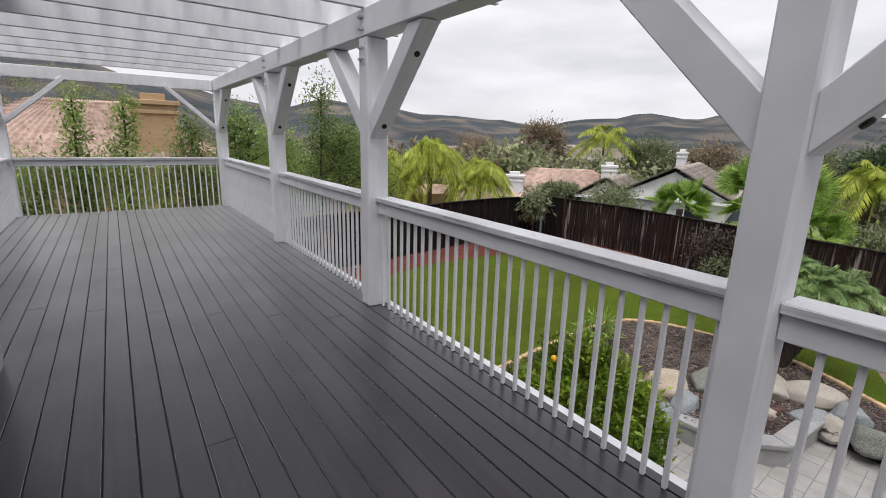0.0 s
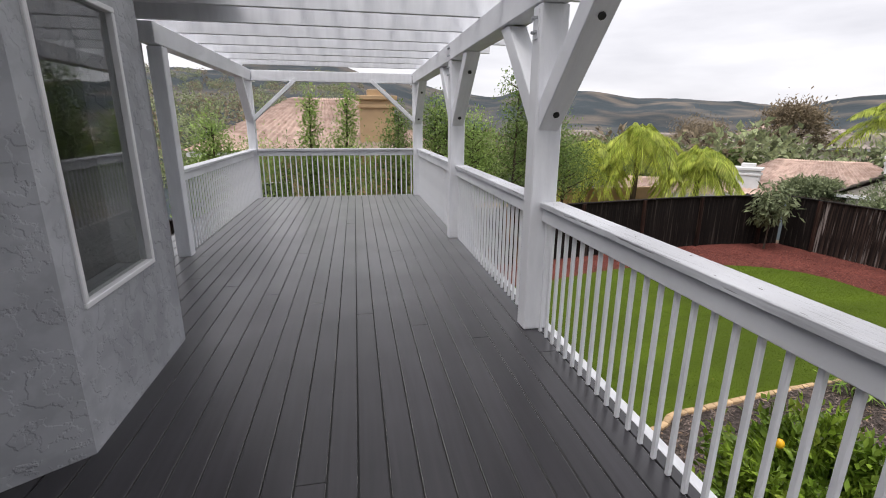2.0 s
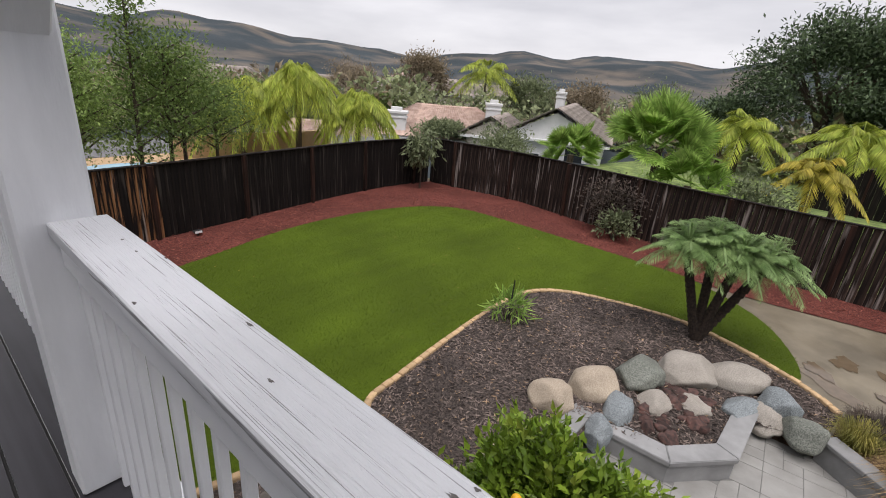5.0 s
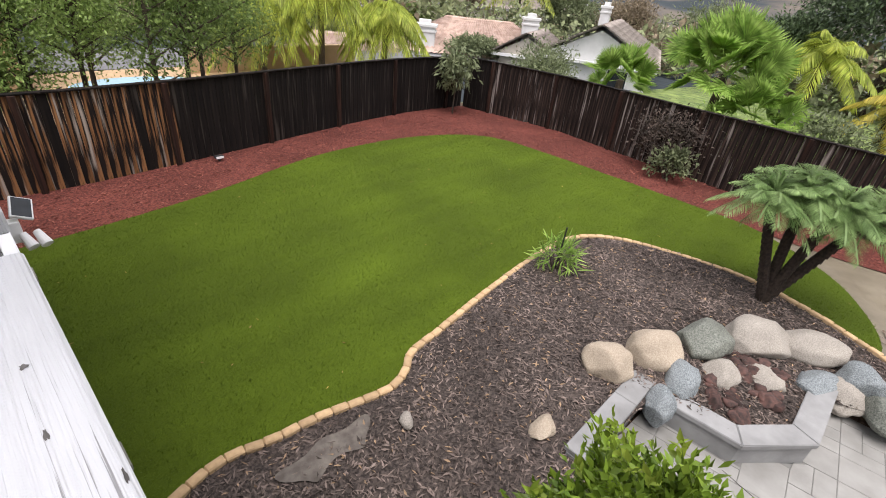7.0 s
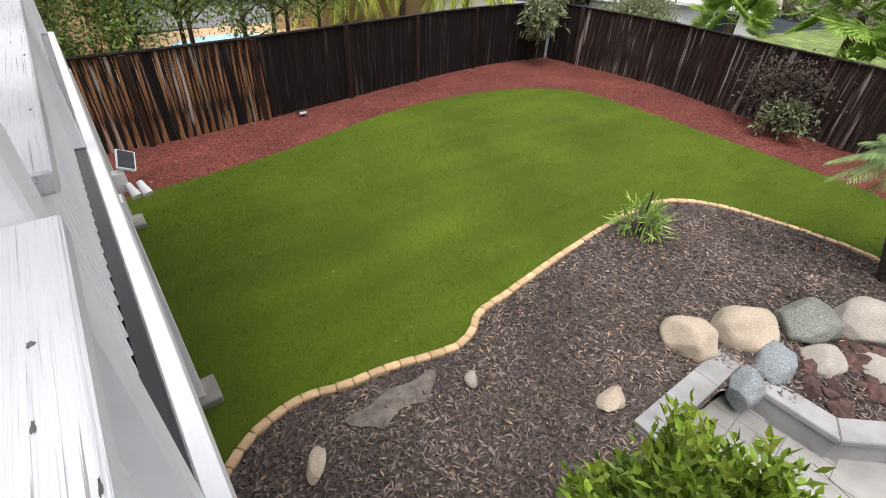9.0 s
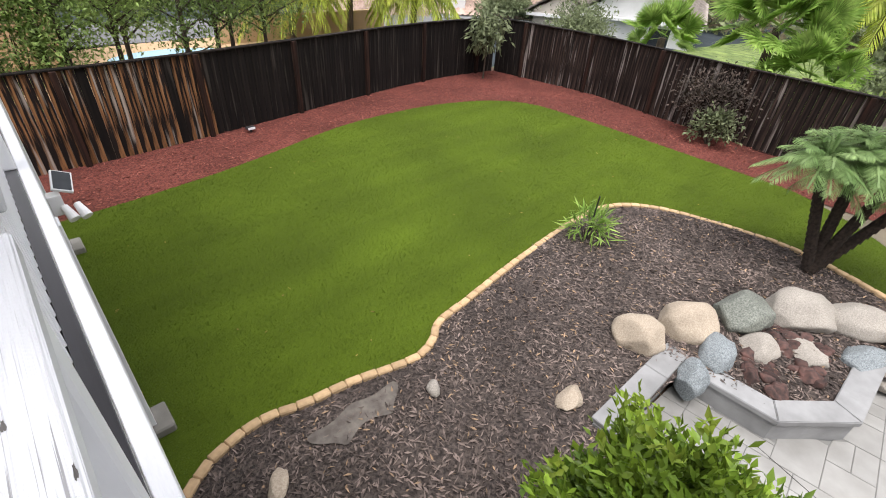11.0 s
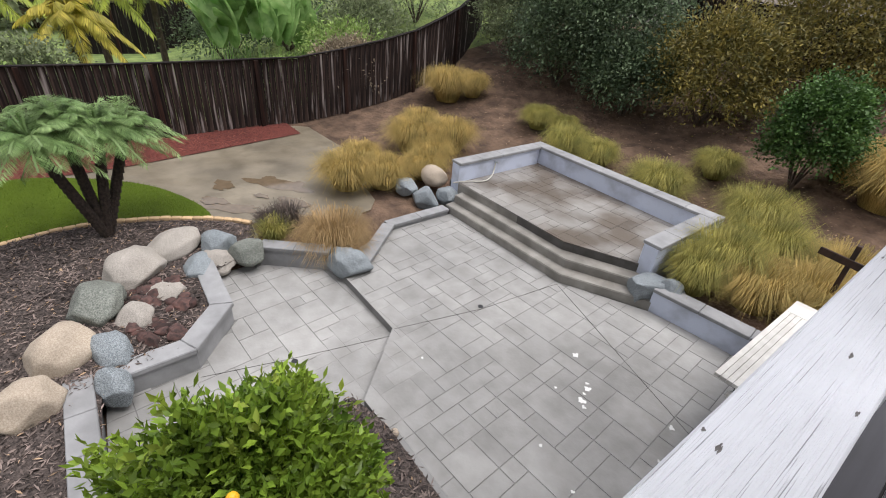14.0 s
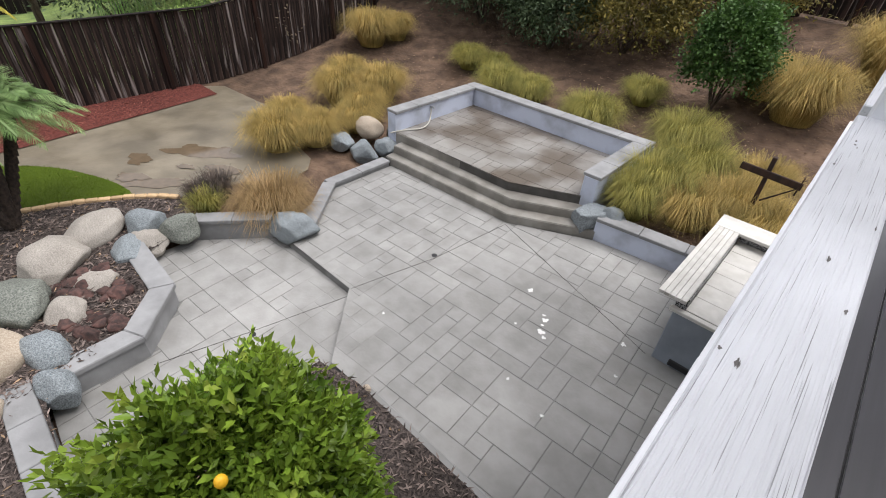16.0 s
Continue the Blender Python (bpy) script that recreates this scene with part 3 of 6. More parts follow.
def chips(name, poly, count, z, bump, material, label, lo=0.03, hi=0.09):
    """Loose shreds of bark strewn over a bed."""
    p = np.array(poly)
    x, y = rng.uniform(p[:, 0].min(), p[:, 0].max(), count * 3), rng.uniform(p[:, 1].min(), p[:, 1].max(), count * 3)
    ok = inside(x, y, poly)
    x, y = x[ok][:count], y[ok][:count]
    base = np.stack([x, y, np.array([z + bump(a, b) for a, b in zip(x, y)]) + 0.006], 1)
    a = rng.uniform(0, 6.28, len(x))
    way = np.stack([np.cos(a), np.sin(a), rng.uniform(-0.05, 0.35, len(x))], 1)
    ob = leaves(name, base, way, rng.uniform(lo, hi, len(x)), rng.uniform(0.010, 0.026, len(x)), material, fold=0.3)
    return tagged(ob, label, "mulch", kind="stuff")


chips("bark_chips", MULCH, 26000, G, hump, "chip", "loose shredded dark bark chips", 0.03, 0.11)
chips("pale_bark_chips", MULCH, 1500, G + 0.006, hump, "palechip", "few pale dry leaves and chips on mulch", 0.03, 0.09)
chips("red_bark_chips", RED, 14000, G - 0.012, lambda a, b: 0.0, "redchip", "loose shredded red bark chips", 0.04, 0.10)
lx, ly = rng.uniform(2.0, 14.0, 2600), rng.uniform(-13.0, -6.3, 2600)
lw = rng.uniform(0, 6.28, 2600)
tagged(leaves("leaf_litter", np.stack([lx, ly, height(lx, ly) + 0.035], 1), np.stack([np.cos(lw), np.sin(lw), rng.uniform(-0.05, 0.3, 2600)], 1), rng.uniform(0.03, 0.09, 2600), rng.uniform(0.012, 0.03, 2600), "palechip"), "dry pale leaves littering the brown bank", "leaves", kind="stuff")
chips("fallen_leaves", lawn_poly, 90, G + 0.015, lambda a, b: 0.0, "straw", "few pale leaves fallen on the turf", 0.03, 0.07)

bx, by = rng.uniform(0.5, 13.4, 150000), rng.uniform(0.9, 11.6, 150000)
keep = inside(bx, by, lawn_poly)
bx, by = bx[keep], by[keep]
bw = np.stack([rng.normal(size=len(bx)) * 0.5 + 0.35, rng.normal(size=len(bx)) * 0.5 - 0.2, np.full(len(bx), 0.75)], 1)
tagged(leaves("turf_blades", np.stack([bx, by, np.full(len(bx), G + 0.010)], 1), bw, rng.uniform(0.025, 0.05, len(bx)), 0.007, "blade"), "short upright blades of the artificial turf", "turf", kind="stuff")

# ---- deck ----
DX0, DX1, DY0, DY1 = -1.5, 2.20, -3.2, 9.5
deck = thing("deck", "raised deck of dark grey stained planks", "deck", kind="structure")
pitch = 0.1284
k0 = 1.246 - pitch * 21
for i in range(30):
    x0 = k0 + i * pitch
    x1 = min(x0 + pitch - 0.009, DX1)
    if x1 - x0 < 0.05:
        continue
    joints = sorted([DY0, DY1] + [y for y in ((1.77 if i == 16 else 99), (((i * 2.71) % 4.2) + 0.9 if i % 3 == 0 else 99), (((i * 1.93) % 3.1) + 5.0 if i % 4 == 1 else 99)) if DY0 < y < DY1])
    for a, b in zip(joints[:-1], joints[1:]):
        part("plank", boxed(x0, x1, a + 0.002, b - 0.002, -0.035, 0, bevel=0.002), "plank", deck)
part("rim_joist", boxed(DX1 + 0.003, 2.262, DY0, DY1, -0.40, -0.006), "paint", deck, "white rim board")
# added sheet just below the plank tops; its black paints the gaps' shade
part("underside", boxed(DX0, DX1 - 0.06, DY0, DY1 - 0.06, -0.09, -0.009), "gap_shade", deck)
part("end_joist", boxed(DX0, DX1 - 0.052, DY1 - 0.05, DY1, -0.30, -0.037), "paint", deck, "white end board")
part("girder", boxed(2.04, DX1, DY0, DY1 - 0.1, -0.40, -0.06), "paint", deck, "white girder below the planks")
POSTY = [-2.5, 0.18, 3.0, 5.72, 9.33]
for y in POSTY:
    leg = part("deck_leg", boxed(2.13, 2.275, y, y + 0.14, G + 0.10, -0.405), "paint", deck, "white timber leg")
    part("footing", boxed(2.04, 2.40, y - 0.09, y + 0.24, G - 0.1, G + 0.10, bevel=0.015), "tread", deck, "concrete pier")

# ---- pergola ----
perg = thing("pergola", "white painted timber pergola with braced posts over the deck", "pergola")
PX0, PX1 = 2.025, 2.205
for y in POSTY:
    part("post", boxed(PX0, PX1, y, y + 0.14, 0.0, 2.115, bevel=0.008), "paint", perg)
    for s in (-1, 1):
        if (y > 9 and s > 0) or y < -1:
            continue
        f = y if s < 0 else y + 0.14
        bm = bmesh.new()
        prof = [(f, 1.375), (f, 1.56), (f + s * 0.55, 2.113), (f + s * 0.735, 2.113)]
        a = [bm.verts.new((2.045, p, z)) for p, z in prof]
        b = [bm.verts.new((2.185, p, z)) for p, z in prof]
        bm.faces.new(a[::-1])
        bm.faces.new(b)
        for i in range(4):
            bm.faces.new((a[i], a[(i + 1) % 4], b[(i + 1) % 4], b[i]))
        bmesh.ops.bevel(bm, geom=bm.edges[:], offset=0.005, segments=1, affect="EDGES")
        brace = part("brace", bm, "paint", perg)
        for u in (0.10, 0.56):
            p, z = f + s * u, 1.375 + u
            bolt = bmesh.new()
            stick(bolt, (2.115, p - s * 0.01, z + 0.010), (2.115, p + s * 0.008, z - 0.008), 0.02, 0.02, 10)
            part("bolt", bolt, "black", brace, "black bolt head")
    strap = bmesh.new()
    box(strap, PX0 - 0.006, PX0 - 0.001, y + 0.035, y + 0.105, 1.92, 2.09, 0.001)
    st = part("strap", strap, "paint", perg, "painted steel strap")
    for z in (1.96, 2.04, 2.17, 2.25):
        for yy in (y + 0.05, y + 0.09):
            part("bolt", stick(bmesh.new(), (PX0 - 0.028, yy, z), (PX0 - 0.004, yy, z), 0.010, 0.010, 6), "metal", perg, "steel bolt")
part("beam", boxed(2.022, 2.20, DY0, 9.75, 2.12, 2.31, bevel=0.006), "paint", perg)
part("beam", boxed(-1.03, -0.89, 5.2, 9.75, 2.12, 2.31, bevel=0.006), "paint", perg)
part("end_beam", boxed(-0.88, 2.01, 9.36, 9.45, 2.12, 2.30, bevel=0.006), "paint", perg)
part("ledger", boxed(-1.2, -1.12, DY0, 5.2, 2.20, 2.40), "paint", perg)
for i in range(17):
    y = 3.74 + 0.70 * (i - 9)
    part("rafter", boxed(-1.19, 2.72, y, y + 0.045, 2.312, 2.505, bevel=0.004), "paint", perg)
for i in range(13):
    x = -1.05 + 0.295 * i
    part("slat", boxed(x, x + 0.04, -2.7, 9.45, 2.507, 2.545, bevel=0.003), "paint", perg)
for y in (5.35, 9.33):
    part("post", boxed(-1.03, -0.89, y, y + 0.14, 0.0, 2.115, bevel=0.008), "paint", perg)
for x, s in ((-0.89, 1), (2.02, -1)):
    bm = plank_between((x - s * 0.02, 9.40, 1.45), (x + s * 0.78, 9.40, 2.16), 0.13, 0.07, (0, 1, 0))
    part("brace", bm, "paint", perg)
part("brace", plank_between((-0.96, 9.33, 1.45), (-0.96, 8.75, 2.14), 0.13, 0.07, (1, 0, 0)), "paint", perg)

# ---- railings ----
rail = thing("railing", "white railing with weathered cap and thin balusters", "railing", group="deck railings")
ends = [(DY0, 0.18), (0.32, 3.0), (3.14, 5.72), (5.86, 9.33)]
for a, b in ends:
    part("cap", boxed(2.09, 2.23, a + 0.001, b - 0.001, 0.882, 0.92, bevel=0.004), "cap", rail, "cap board with cracked peeling white paint")
    part("top_rail", boxed(2.108, 2.146, a + 0.002, b - 0.002, 0.79, 0.880), "paint", rail)
    part("outer_rail", boxed(2.163, 2.20, a + 0.002, b - 0.002, 0.79, 0.880), "paint", rail, "outer rail board")
frng = random.Random(3)
for i in range(34):
    y, x, ln, wd = frng.uniform(0.5, 5.5), frng.choice((2.225, 2.20, 2.16, 2.11)) - 0.01 * frng.random(), frng.uniform(0.004, 0.012), frng.uniform(0.0012, 0.0035)
    if 2.95 < y < 3.2:
        continue
    bm = bmesh.new()
    bm.faces.new([bm.verts.new((x + wd * math.cos(t) * (1 + 0.4 * math.sin(3 * t + i)), y + ln * math.sin(t) * (1 + 0.3 * math.cos(4 * t + i)), 0.9206)) for t in np.linspace(0, 6.28, 16, endpoint=False)])
    part("paint_flake", bm, "bare", rail, "bare wood where paint flaked off")
bal_me = None
for y in np.arange(-2.94, 9.3, 0.1):
    if any(p - 0.03 < y < p + 0.17 for p in POSTY):
        continue
    if bal_me is None:
        b = part("baluster", boxed(-0.0105, 0.0105, -0.0105, 0.0105, 0.001, 0.789, bevel=0.003), "paint", rail)
        bal_me = b.data
    else:
        b = new("baluster", bal_me)
        b.parent = rail
    b.location = (2.135, y, 0)
rail2 = thing("railing", "white end railing with thin balusters before shrubs", "railing", group="deck railings")
part("cap", boxed(-0.885, 2.01, 9.34, 9.47, 0.882, 0.92), "cap", rail2)
part("top_rail", boxed(-0.885, 2.01, 9.385, 9.425, 0.79, 0.88), "paint", rail2)
for x in np.arange(-0.82, 2.0, 0.1):
    b = new("baluster", bal_me)
    b.parent, b.location = rail2, (x, 9.405, 0)
rail3 = thing("railing", "white railing with thin balusters on the house side", "railing", group="deck railings")
part("cap", boxed(-1.03, -0.90, 5.47, 9.32, 0.882, 0.92), "cap", rail3)
part("top_rail", boxed(-0.985, -0.945, 5.47, 9.32, 0.79, 0.88), "paint", rail3)
for y in np.arange(5.55, 9.3, 0.1):
    b = new("baluster", bal_me)
    b.parent, b.location = rail3, (-0.965, y, 0)

# ---- house wall with bay window ----
def wall_run(name, a, b, z0, z1, hole=None, inward=0.2):
    """A wall from a to b (its outer face on the right of the way) with one opening (s0, s1, z0, z1)."""
    a, b = Vector((*a, 0)), Vector((*b, 0))
    along = (b - a).normalized()
    inn = Vector((-along.y, along.x, 0))
    length = (b - a).length
    bm = bmesh.new()
    pieces = [(0, length, z0, z1)] if not hole else [(0, hole[0], z0, z1), (hole[1], length, z0, z1), (hole[0], hole[1], z0, hole[2]), (hole[0], hole[1], hole[3], z1)]
    for s0, s1, u0, u1 in pieces:
        box(bm, s0, s1, 0, inward, u0, u1)
    rot = Matrix((along, inn, Vector((0, 0, 1)))).transposed().to_4x4()
    m = Matrix.Translation(a) @ rot
    bmesh.ops.transform(bm, verts=bm.verts[:], matrix=m)
    return tagged(part(name, bm, "stucco"), "grey textured stucco house wall", "wall", kind="structure"), m


def window(name, m, s0, s1, z0, z1, label):
    w = tagged(new(name), label, "window", kind="structure")
    w.matrix_world = m
    fw = 0.028
    for nm, bx in (("window_frame", (s0, s1, -0.012, 0.06, z0, z0 + fw)), ("window_frame", (s0, s1, -0.012, 0.06, z1 - fw, z1)), ("window_frame", (s0, s0 + fw, -0.012, 0.06, z0 + fw, z1 - fw)), ("window_frame", (s1 - fw, s1, -0.012, 0.06, z0 + fw, z1 - fw))):
        part(nm, boxed(*bx, bevel=0.004), "frame", w, "white window frame")
    pane = part("pane", boxed(s0 + fw, s1 - fw, 0.02, 0.026, z0 + fw, z1 - fw, bevel=0), "glass", w)
    pane.visible_shadow = False
    return w


w1, m1 = wall_run("wall_bay_front", (-0.28, 2.12), (-0.28, 3.25), 0, 2.6, (0.13, 0.85, 0.63, 1.97))
w2, m2 = wall_run("wall_bay_angle", (-1.35, 1.37), (-0.28, 2.12), 0, 2.6, (0.25, 1.08, 0.63, 1.97))
wall_run("wall_bay_return", (-0.28, 3.25), (-1.06, 3.62), 0, 2.6)
wall_run("wall_house", (-1.35, -3.6), (-1.35, 1.37), 0, 2.6)
wall_run("wall_house_side", (-1.06, 3.62), (-1.06, 5.138), 0, 2.6)
wall_run("wall_house_back", (-1.06, 5.34), (-6.0, 5.34), 0, 2.6)
window("window_1", m1, 0.13, 0.85, 0.63, 1.97, "bay window reflecting the railing and hills")
window("window_2", m2, 0.25, 1.08, 0.63, 1.97, "narrow bay window in grey stucco")
bm = bmesh.new()
box(bm, -5.9, -1.27, -3.4, 5.0, 0.002, 0.05)
tagged(part("floor", bm, "room"), "dim interior floor seen behind glass", "floor", kind="structure")
tagged(part("wall_inside", boxed(-4.0, -3.9, -3.3, 5.0, 0.05, 2.5), "room"), "dim interior wall", "wall", kind="structure")
tagged(part("ceiling", boxed(-5.9, -0.3, -3.6, 5.2, 2.601, 2.72), "stucco"), "grey stucco roof slab over the house", "ceiling", kind="structure")
tagged(part("eave", boxed(-1.6, -0.12, -3.6, 5.2, 2.55, 2.598), "stucco"), "grey overhanging eave of the house roof", "eave", kind="structure")
tagged(part("wall_below", boxed(-6.0, -0.6, -4.0, 5.2, G - 0.2, -0.1), "stucco"), "grey stucco lower storey wall", "wall", kind="structure")
tagged(part("wall_south", boxed(-6.0, 1.3, -3.9, -3.7, 0, 2.6), "stucco"), "grey stucco wall behind the deck", "wall", kind="structure")

# ---- patio ----
LOW = [(5.10, 0.70), (5.45, 2.95), (6.80, 2.85), (6.80, 1.95), (7.30, 1.42), (8.75, 1.30), (8.95, 0.45), (7.95, -0.34), (6.00, -0.34)]
UP = [(0.5, 0.58), (4.75, 0.58), (5.22, 0.60), (6.06, -0.28), (7.9, -0.28), (8.3, -1.7), (8.3, -3.0), (5.6, -3.06), (4.35, -3.68), (2.6, -3.95), (0.5, -4.0)]
TER = [(8.74, -3.43), (5.94, -3.46), (4.81, -4.01), (4.81, -5.8), (8.74, -5.8)]


def paving(name, poly, z, depth, turn, material, base_material, label, margin=0.03):
    """Stamped ashlar paving: a slab with a pattern of large and small stones standing proud of its joints."""
    top = thing(name, label, "paving", kind="structure")
    part("slab", prism(poly, z - depth, z - 0.006), base_material, top, "recessed concrete joints")
    ca, sa = math.cos(turn), math.sin(turn)
    u = 0.205
    taken, stones = set(), []
    kinds = [(2, 2), (3, 2), (2, 1), (1, 1), (2, 1), (1, 2), (2, 2), (1, 2)]
    lrng = random.Random(5)
    for j in range(-60, 60):
        for i in range(-60, 60):
            if (i, j) in taken:
                continue
            w, h = lrng.choice(kinds)
            while any((i + a, j + b) in taken for a in range(w) for b in range(h)):
                w, h = (w - 1, h) if w > 1 else (w, h - 1)
            taken |= {(i + a, j + b) for a in range(w) for b in range(h)}
            stones.append((i * u, j * u, w * u, h * u))
    cache = {}
    cx, cy = np.mean(poly, axis=0)
    area = sum(poly[i - 1][0] * poly[i][1] - poly[i][0] * poly[i - 1][1] for i in range(len(poly)))
    ring = poly if area > 0 else poly[::-1]
    for (x, y, w, h) in stones:
        ctr = (cx + ca * (x + w / 2) - sa * (y + h / 2), cy + sa * (x + w / 2) + ca * (y + h / 2))
        g = 0.004
        cor = [(cx + ca * (x + a) - sa * (y + b), cy + sa * (x + a) + ca * (y + b)) for a, b in ((g, g), (w - g, g), (w - g, h - g), (g, h - g))]
        ok = inside(*np.array(cor).T, poly)
        if not ok.any() and not inside(*ctr, poly):
            continue
        zz = z + lrng.uniform(-0.001, 0.001)
        if ok.all():
            key = (round(w, 2), round(h, 2))
            if key not in cache:
                ob = part("paving_stone", boxed(-w / 2 + g, w / 2 - g, -h / 2 + g, h / 2 - g, -0.02, 0, bevel=0.003), material, top)
                cache[key] = ob.data
            else:
                ob = new("paving_stone", cache[key])
                ob.parent = top
            ob.location, ob.rotation_euler = (*ctr, zz), (0, 0, turn)
            continue
        cut = cor
        for i in range(len(ring)):
            (ax, ay), (bx, by) = ring[i - 1], ring[i]
            L = math.hypot(bx - ax, by - ay)
            d = [((bx - ax) * (py - ay) - (by - ay) * (px - ax)) / L for px, py in cut]
            t = [((bx - ax) * (px - ax) + (by - ay) * (py - ay)) / L for px, py in cut]
            if min(d) >= 0 or max(d) <= -1.0 or max(t) < 0 or min(t) > L:
                continue
            got = []
            for k in range(len(cut)):
                p, q, dp, dq = cut[k - 1], cut[k], d[k - 1], d[k]
                if (dp >= 0) != (dq >= 0):
                    u2 = dp / (dp - dq)
                    got.append((p[0] + (q[0] - p[0]) * u2, p[1] + (q[1] - p[1]) * u2))
                if dq >= 0:
                    got.append(q)
            cut = got
            if len(cut) < 3:
                break
        if len(cut) >= 3:
            part("paving_stone", prism(cut, zz - 0.02, zz), material, top)
    return top


# ---- patio stairs, terrace, low walls ----
stairs = thing("stairs", "three wide grey concrete steps up to a terrace", "stairs", kind="structure")
front = [(8.45, -2.98), (5.6, -3.06), (4.38, -3.70)]
for i in range(3):
    off = 0.21 * i
    line = [(x + (0.10 * i if x < 6 else 0), y - off) for x, y in front]
    back = [(4.95 + 0.02 * i, -4.3), (8.6, -4.3)]
    if i < 2:
        part("step", prism(line + back, P2 - 0.05, P2 + 0.15 * (i + 1), 0.012), "tread", stairs)
    else:
        part("step", prism([(8.62, -3.40), (5.94, -3.48), (4.85, -4.02), (4.95, -4.5), (8.6, -4.5)], P2 - 0.05, P2 + 0.448, 0.012), "tread", stairs)
TZ = P2 + 0.455


def low_wall(name, a, b, z0, z1, thick, label, body="bluewall", group="low walls"):
    """A rendered garden wall with a grey cap of stones."""
    a, b = Vector((*a, 0)), Vector((*b, 0))
    along = (b - a).normalized()
    rot = Matrix((along, Vector((-along.y, along.x, 0)), Vector((0, 0, 1)))).transposed().to_4x4()
    m = Matrix.Translation(a) @ rot
    length = (b - a).length
    top = thing(name, label, "wall", group=group, kind="structure")
    top.matrix_world = m
    part("wall_body", boxed(0, length, -thick / 2 + 0.03, thick / 2 - 0.03, z0, z1 - 0.06), body, top)
    n = max(1, round(length / 0.62))
    for i in range(n):
        part("capstone", boxed(i * length / n + 0.003, (i + 1) * length / n - 0.003, -thick / 2, thick / 2, z1 - 0.058, z1, bevel=0.008), "capstone", top)
    return top


low_wall("terrace_wall", (8.74, -3.40), (8.74, -5.72), P2, -1.84, 0.28, "pale blue rendered terrace wall with grey cap")
low_wall("terrace_wall", (8.88, -5.86), (4.62, -5.86), P2, -1.84, 0.28, "long pale blue rendered terrace wall with grey cap")
low_wall("terrace_wall", (4.78, -5.71), (4.78, -3.98), P2, -1.84, 0.30, "short pale blue rendered terrace wall with grey cap")
low_wall("garden_wall", (4.42, -3.80), (1.2, -4.12), P2 - 0.1, -2.31, 0.27, "low pale blue wall with grey cap below grasses")
low_wall("planter_wall", (5.35, 3.03), (6.92, 3.0), P - 0.1, -2.48, 0.26, "grey block planter wall with smooth cap", "capstone")


def mitred_wall(name, line, z0, z1, thick, label):
    """A planter wall along a bent line: its cap is cut on the mitre at each bend."""
    top = thing(name, label, "wall", group="low walls", kind="structure")
    pts = [Vector(p) for p in line]
    ways = [(b - a).normalized() for a, b in zip(pts[:-1], pts[1:])]
    side = [Vector((-w.y, w.x)) for w in ways]

    def rim(half):
        out = []
        for i, p in enumerate(pts):
            m = side[0] if i == 0 else side[-1] if i == len(pts) - 1 else (side[i - 1] + side[i]).normalized()
            k = half / max(0.3, m.dot(side[min(i, len(side) - 1)]))
            out.append((p + m * k, p - m * k))
        return out
    for i in range(len(pts) - 1):
        for nm, half, lo, hi, bev, cut in (("wall_body", thick / 2 - 0.03, z0, z1 - 0.062, 0, 0.0), ("capstone", thick / 2, z1 - 0.06, z1, 0.008, 0.003)):
            r = rim(half)
            w = ways[i] * cut
            quad = [r[i][0] + w, r[i + 1][0] - w, r[i + 1][1] - w, r[i][1] + w]
            part(nm, prism([tuple(q) for q in quad][::-1], lo, hi, bev), "capstone", top)


mitred_wall("planter_wall", [(6.85, 2.78), (6.87, 1.965), (7.44, 1.455), (8.54, 1.41)], P - 0.1, -2.50, 0.265, "grey block planter wall with smooth mitred cap")
low_wall("planter_wall", (8.62, 0.56), (7.92, -0.30), P - 0.1, -2.47, 0.24, "grey block wall holding a heather bed", "capstone")
low_wall("planter_wall", (7.50, -0.62), (8.36, -1.62), P - 0.1, -2.58, 0.22, "low grey concrete kerb", "capstone")
low_wall("planter_wall", (8.38, -1.60), (8.40, -2.95), P - 0.1, -2.582, 0.22, "low grey concrete kerb", "capstone")
tagged(part("kerb", boxed(0.6, 4.75, 0.50, 0.74, P2 - 0.2, P2 + 0.012, bevel=0.01), "slabbase"), "smooth grey concrete border of the patio", "kerb", kind="structure")
for k, (a, b, z) in enumerate([((5.57, -3.0), (5.73, -1.56), P2), ((5.73, -1.56), (6.03, -0.29), P2), ((5.57, -3.0), (2.80, -2.06), P2), ((6.03, -0.33), (6.34, 0.95), P), ((6.34, 0.95), (6.62, 1.95), P)]):
    bm = plank_between((*a, z), (*b, z), 0.004, 0.007)
    tagged(part("control_joint", bm, "jointdark"), "thin dark saw-cut joint across the patio", "joint", "control joints", "structure")
HEATH = [(8.75, 0.5), (9.5, 0.42), (9.3, -0.6), (8.6, -1.5), (7.7, -0.6), (8.0, -0.3)]
sheet("heather_bed", HEATH, G + 0.02, "slope", "brown soil behind the low wall", "soil", 0.4)
bed2 = [(6.98, 2.75), (7.0, 2.1), (7.42, 1.6), (8.4, 1.55), (8.4, 2.2), (7.4, 2.85)]
sheet("planter_soil", bed2, G + 0.03, "mulch", "dark soil inside the stone planter", "soil", 0.4)
tagged(part("paving_apron", prism([(5.12, 0.71), (6.01, -0.335), (7.1, -0.335), (6.0, 1.0), (5.2, 1.1)], P - 0.1, P - 0.003), "slab"), "smooth concrete below the patio step", "paving", kind="structure")
tagged(part("paving_apron", prism([(5.24, 0.57), (6.06, -0.283), (6.9, -0.283), (6.4, -0.9), (5.0, -0.2), (4.72, 0.45)], P2 - 0.1, P2 - 0.003), "slab"), "smooth concrete above the patio step", "paving", kind="structure")


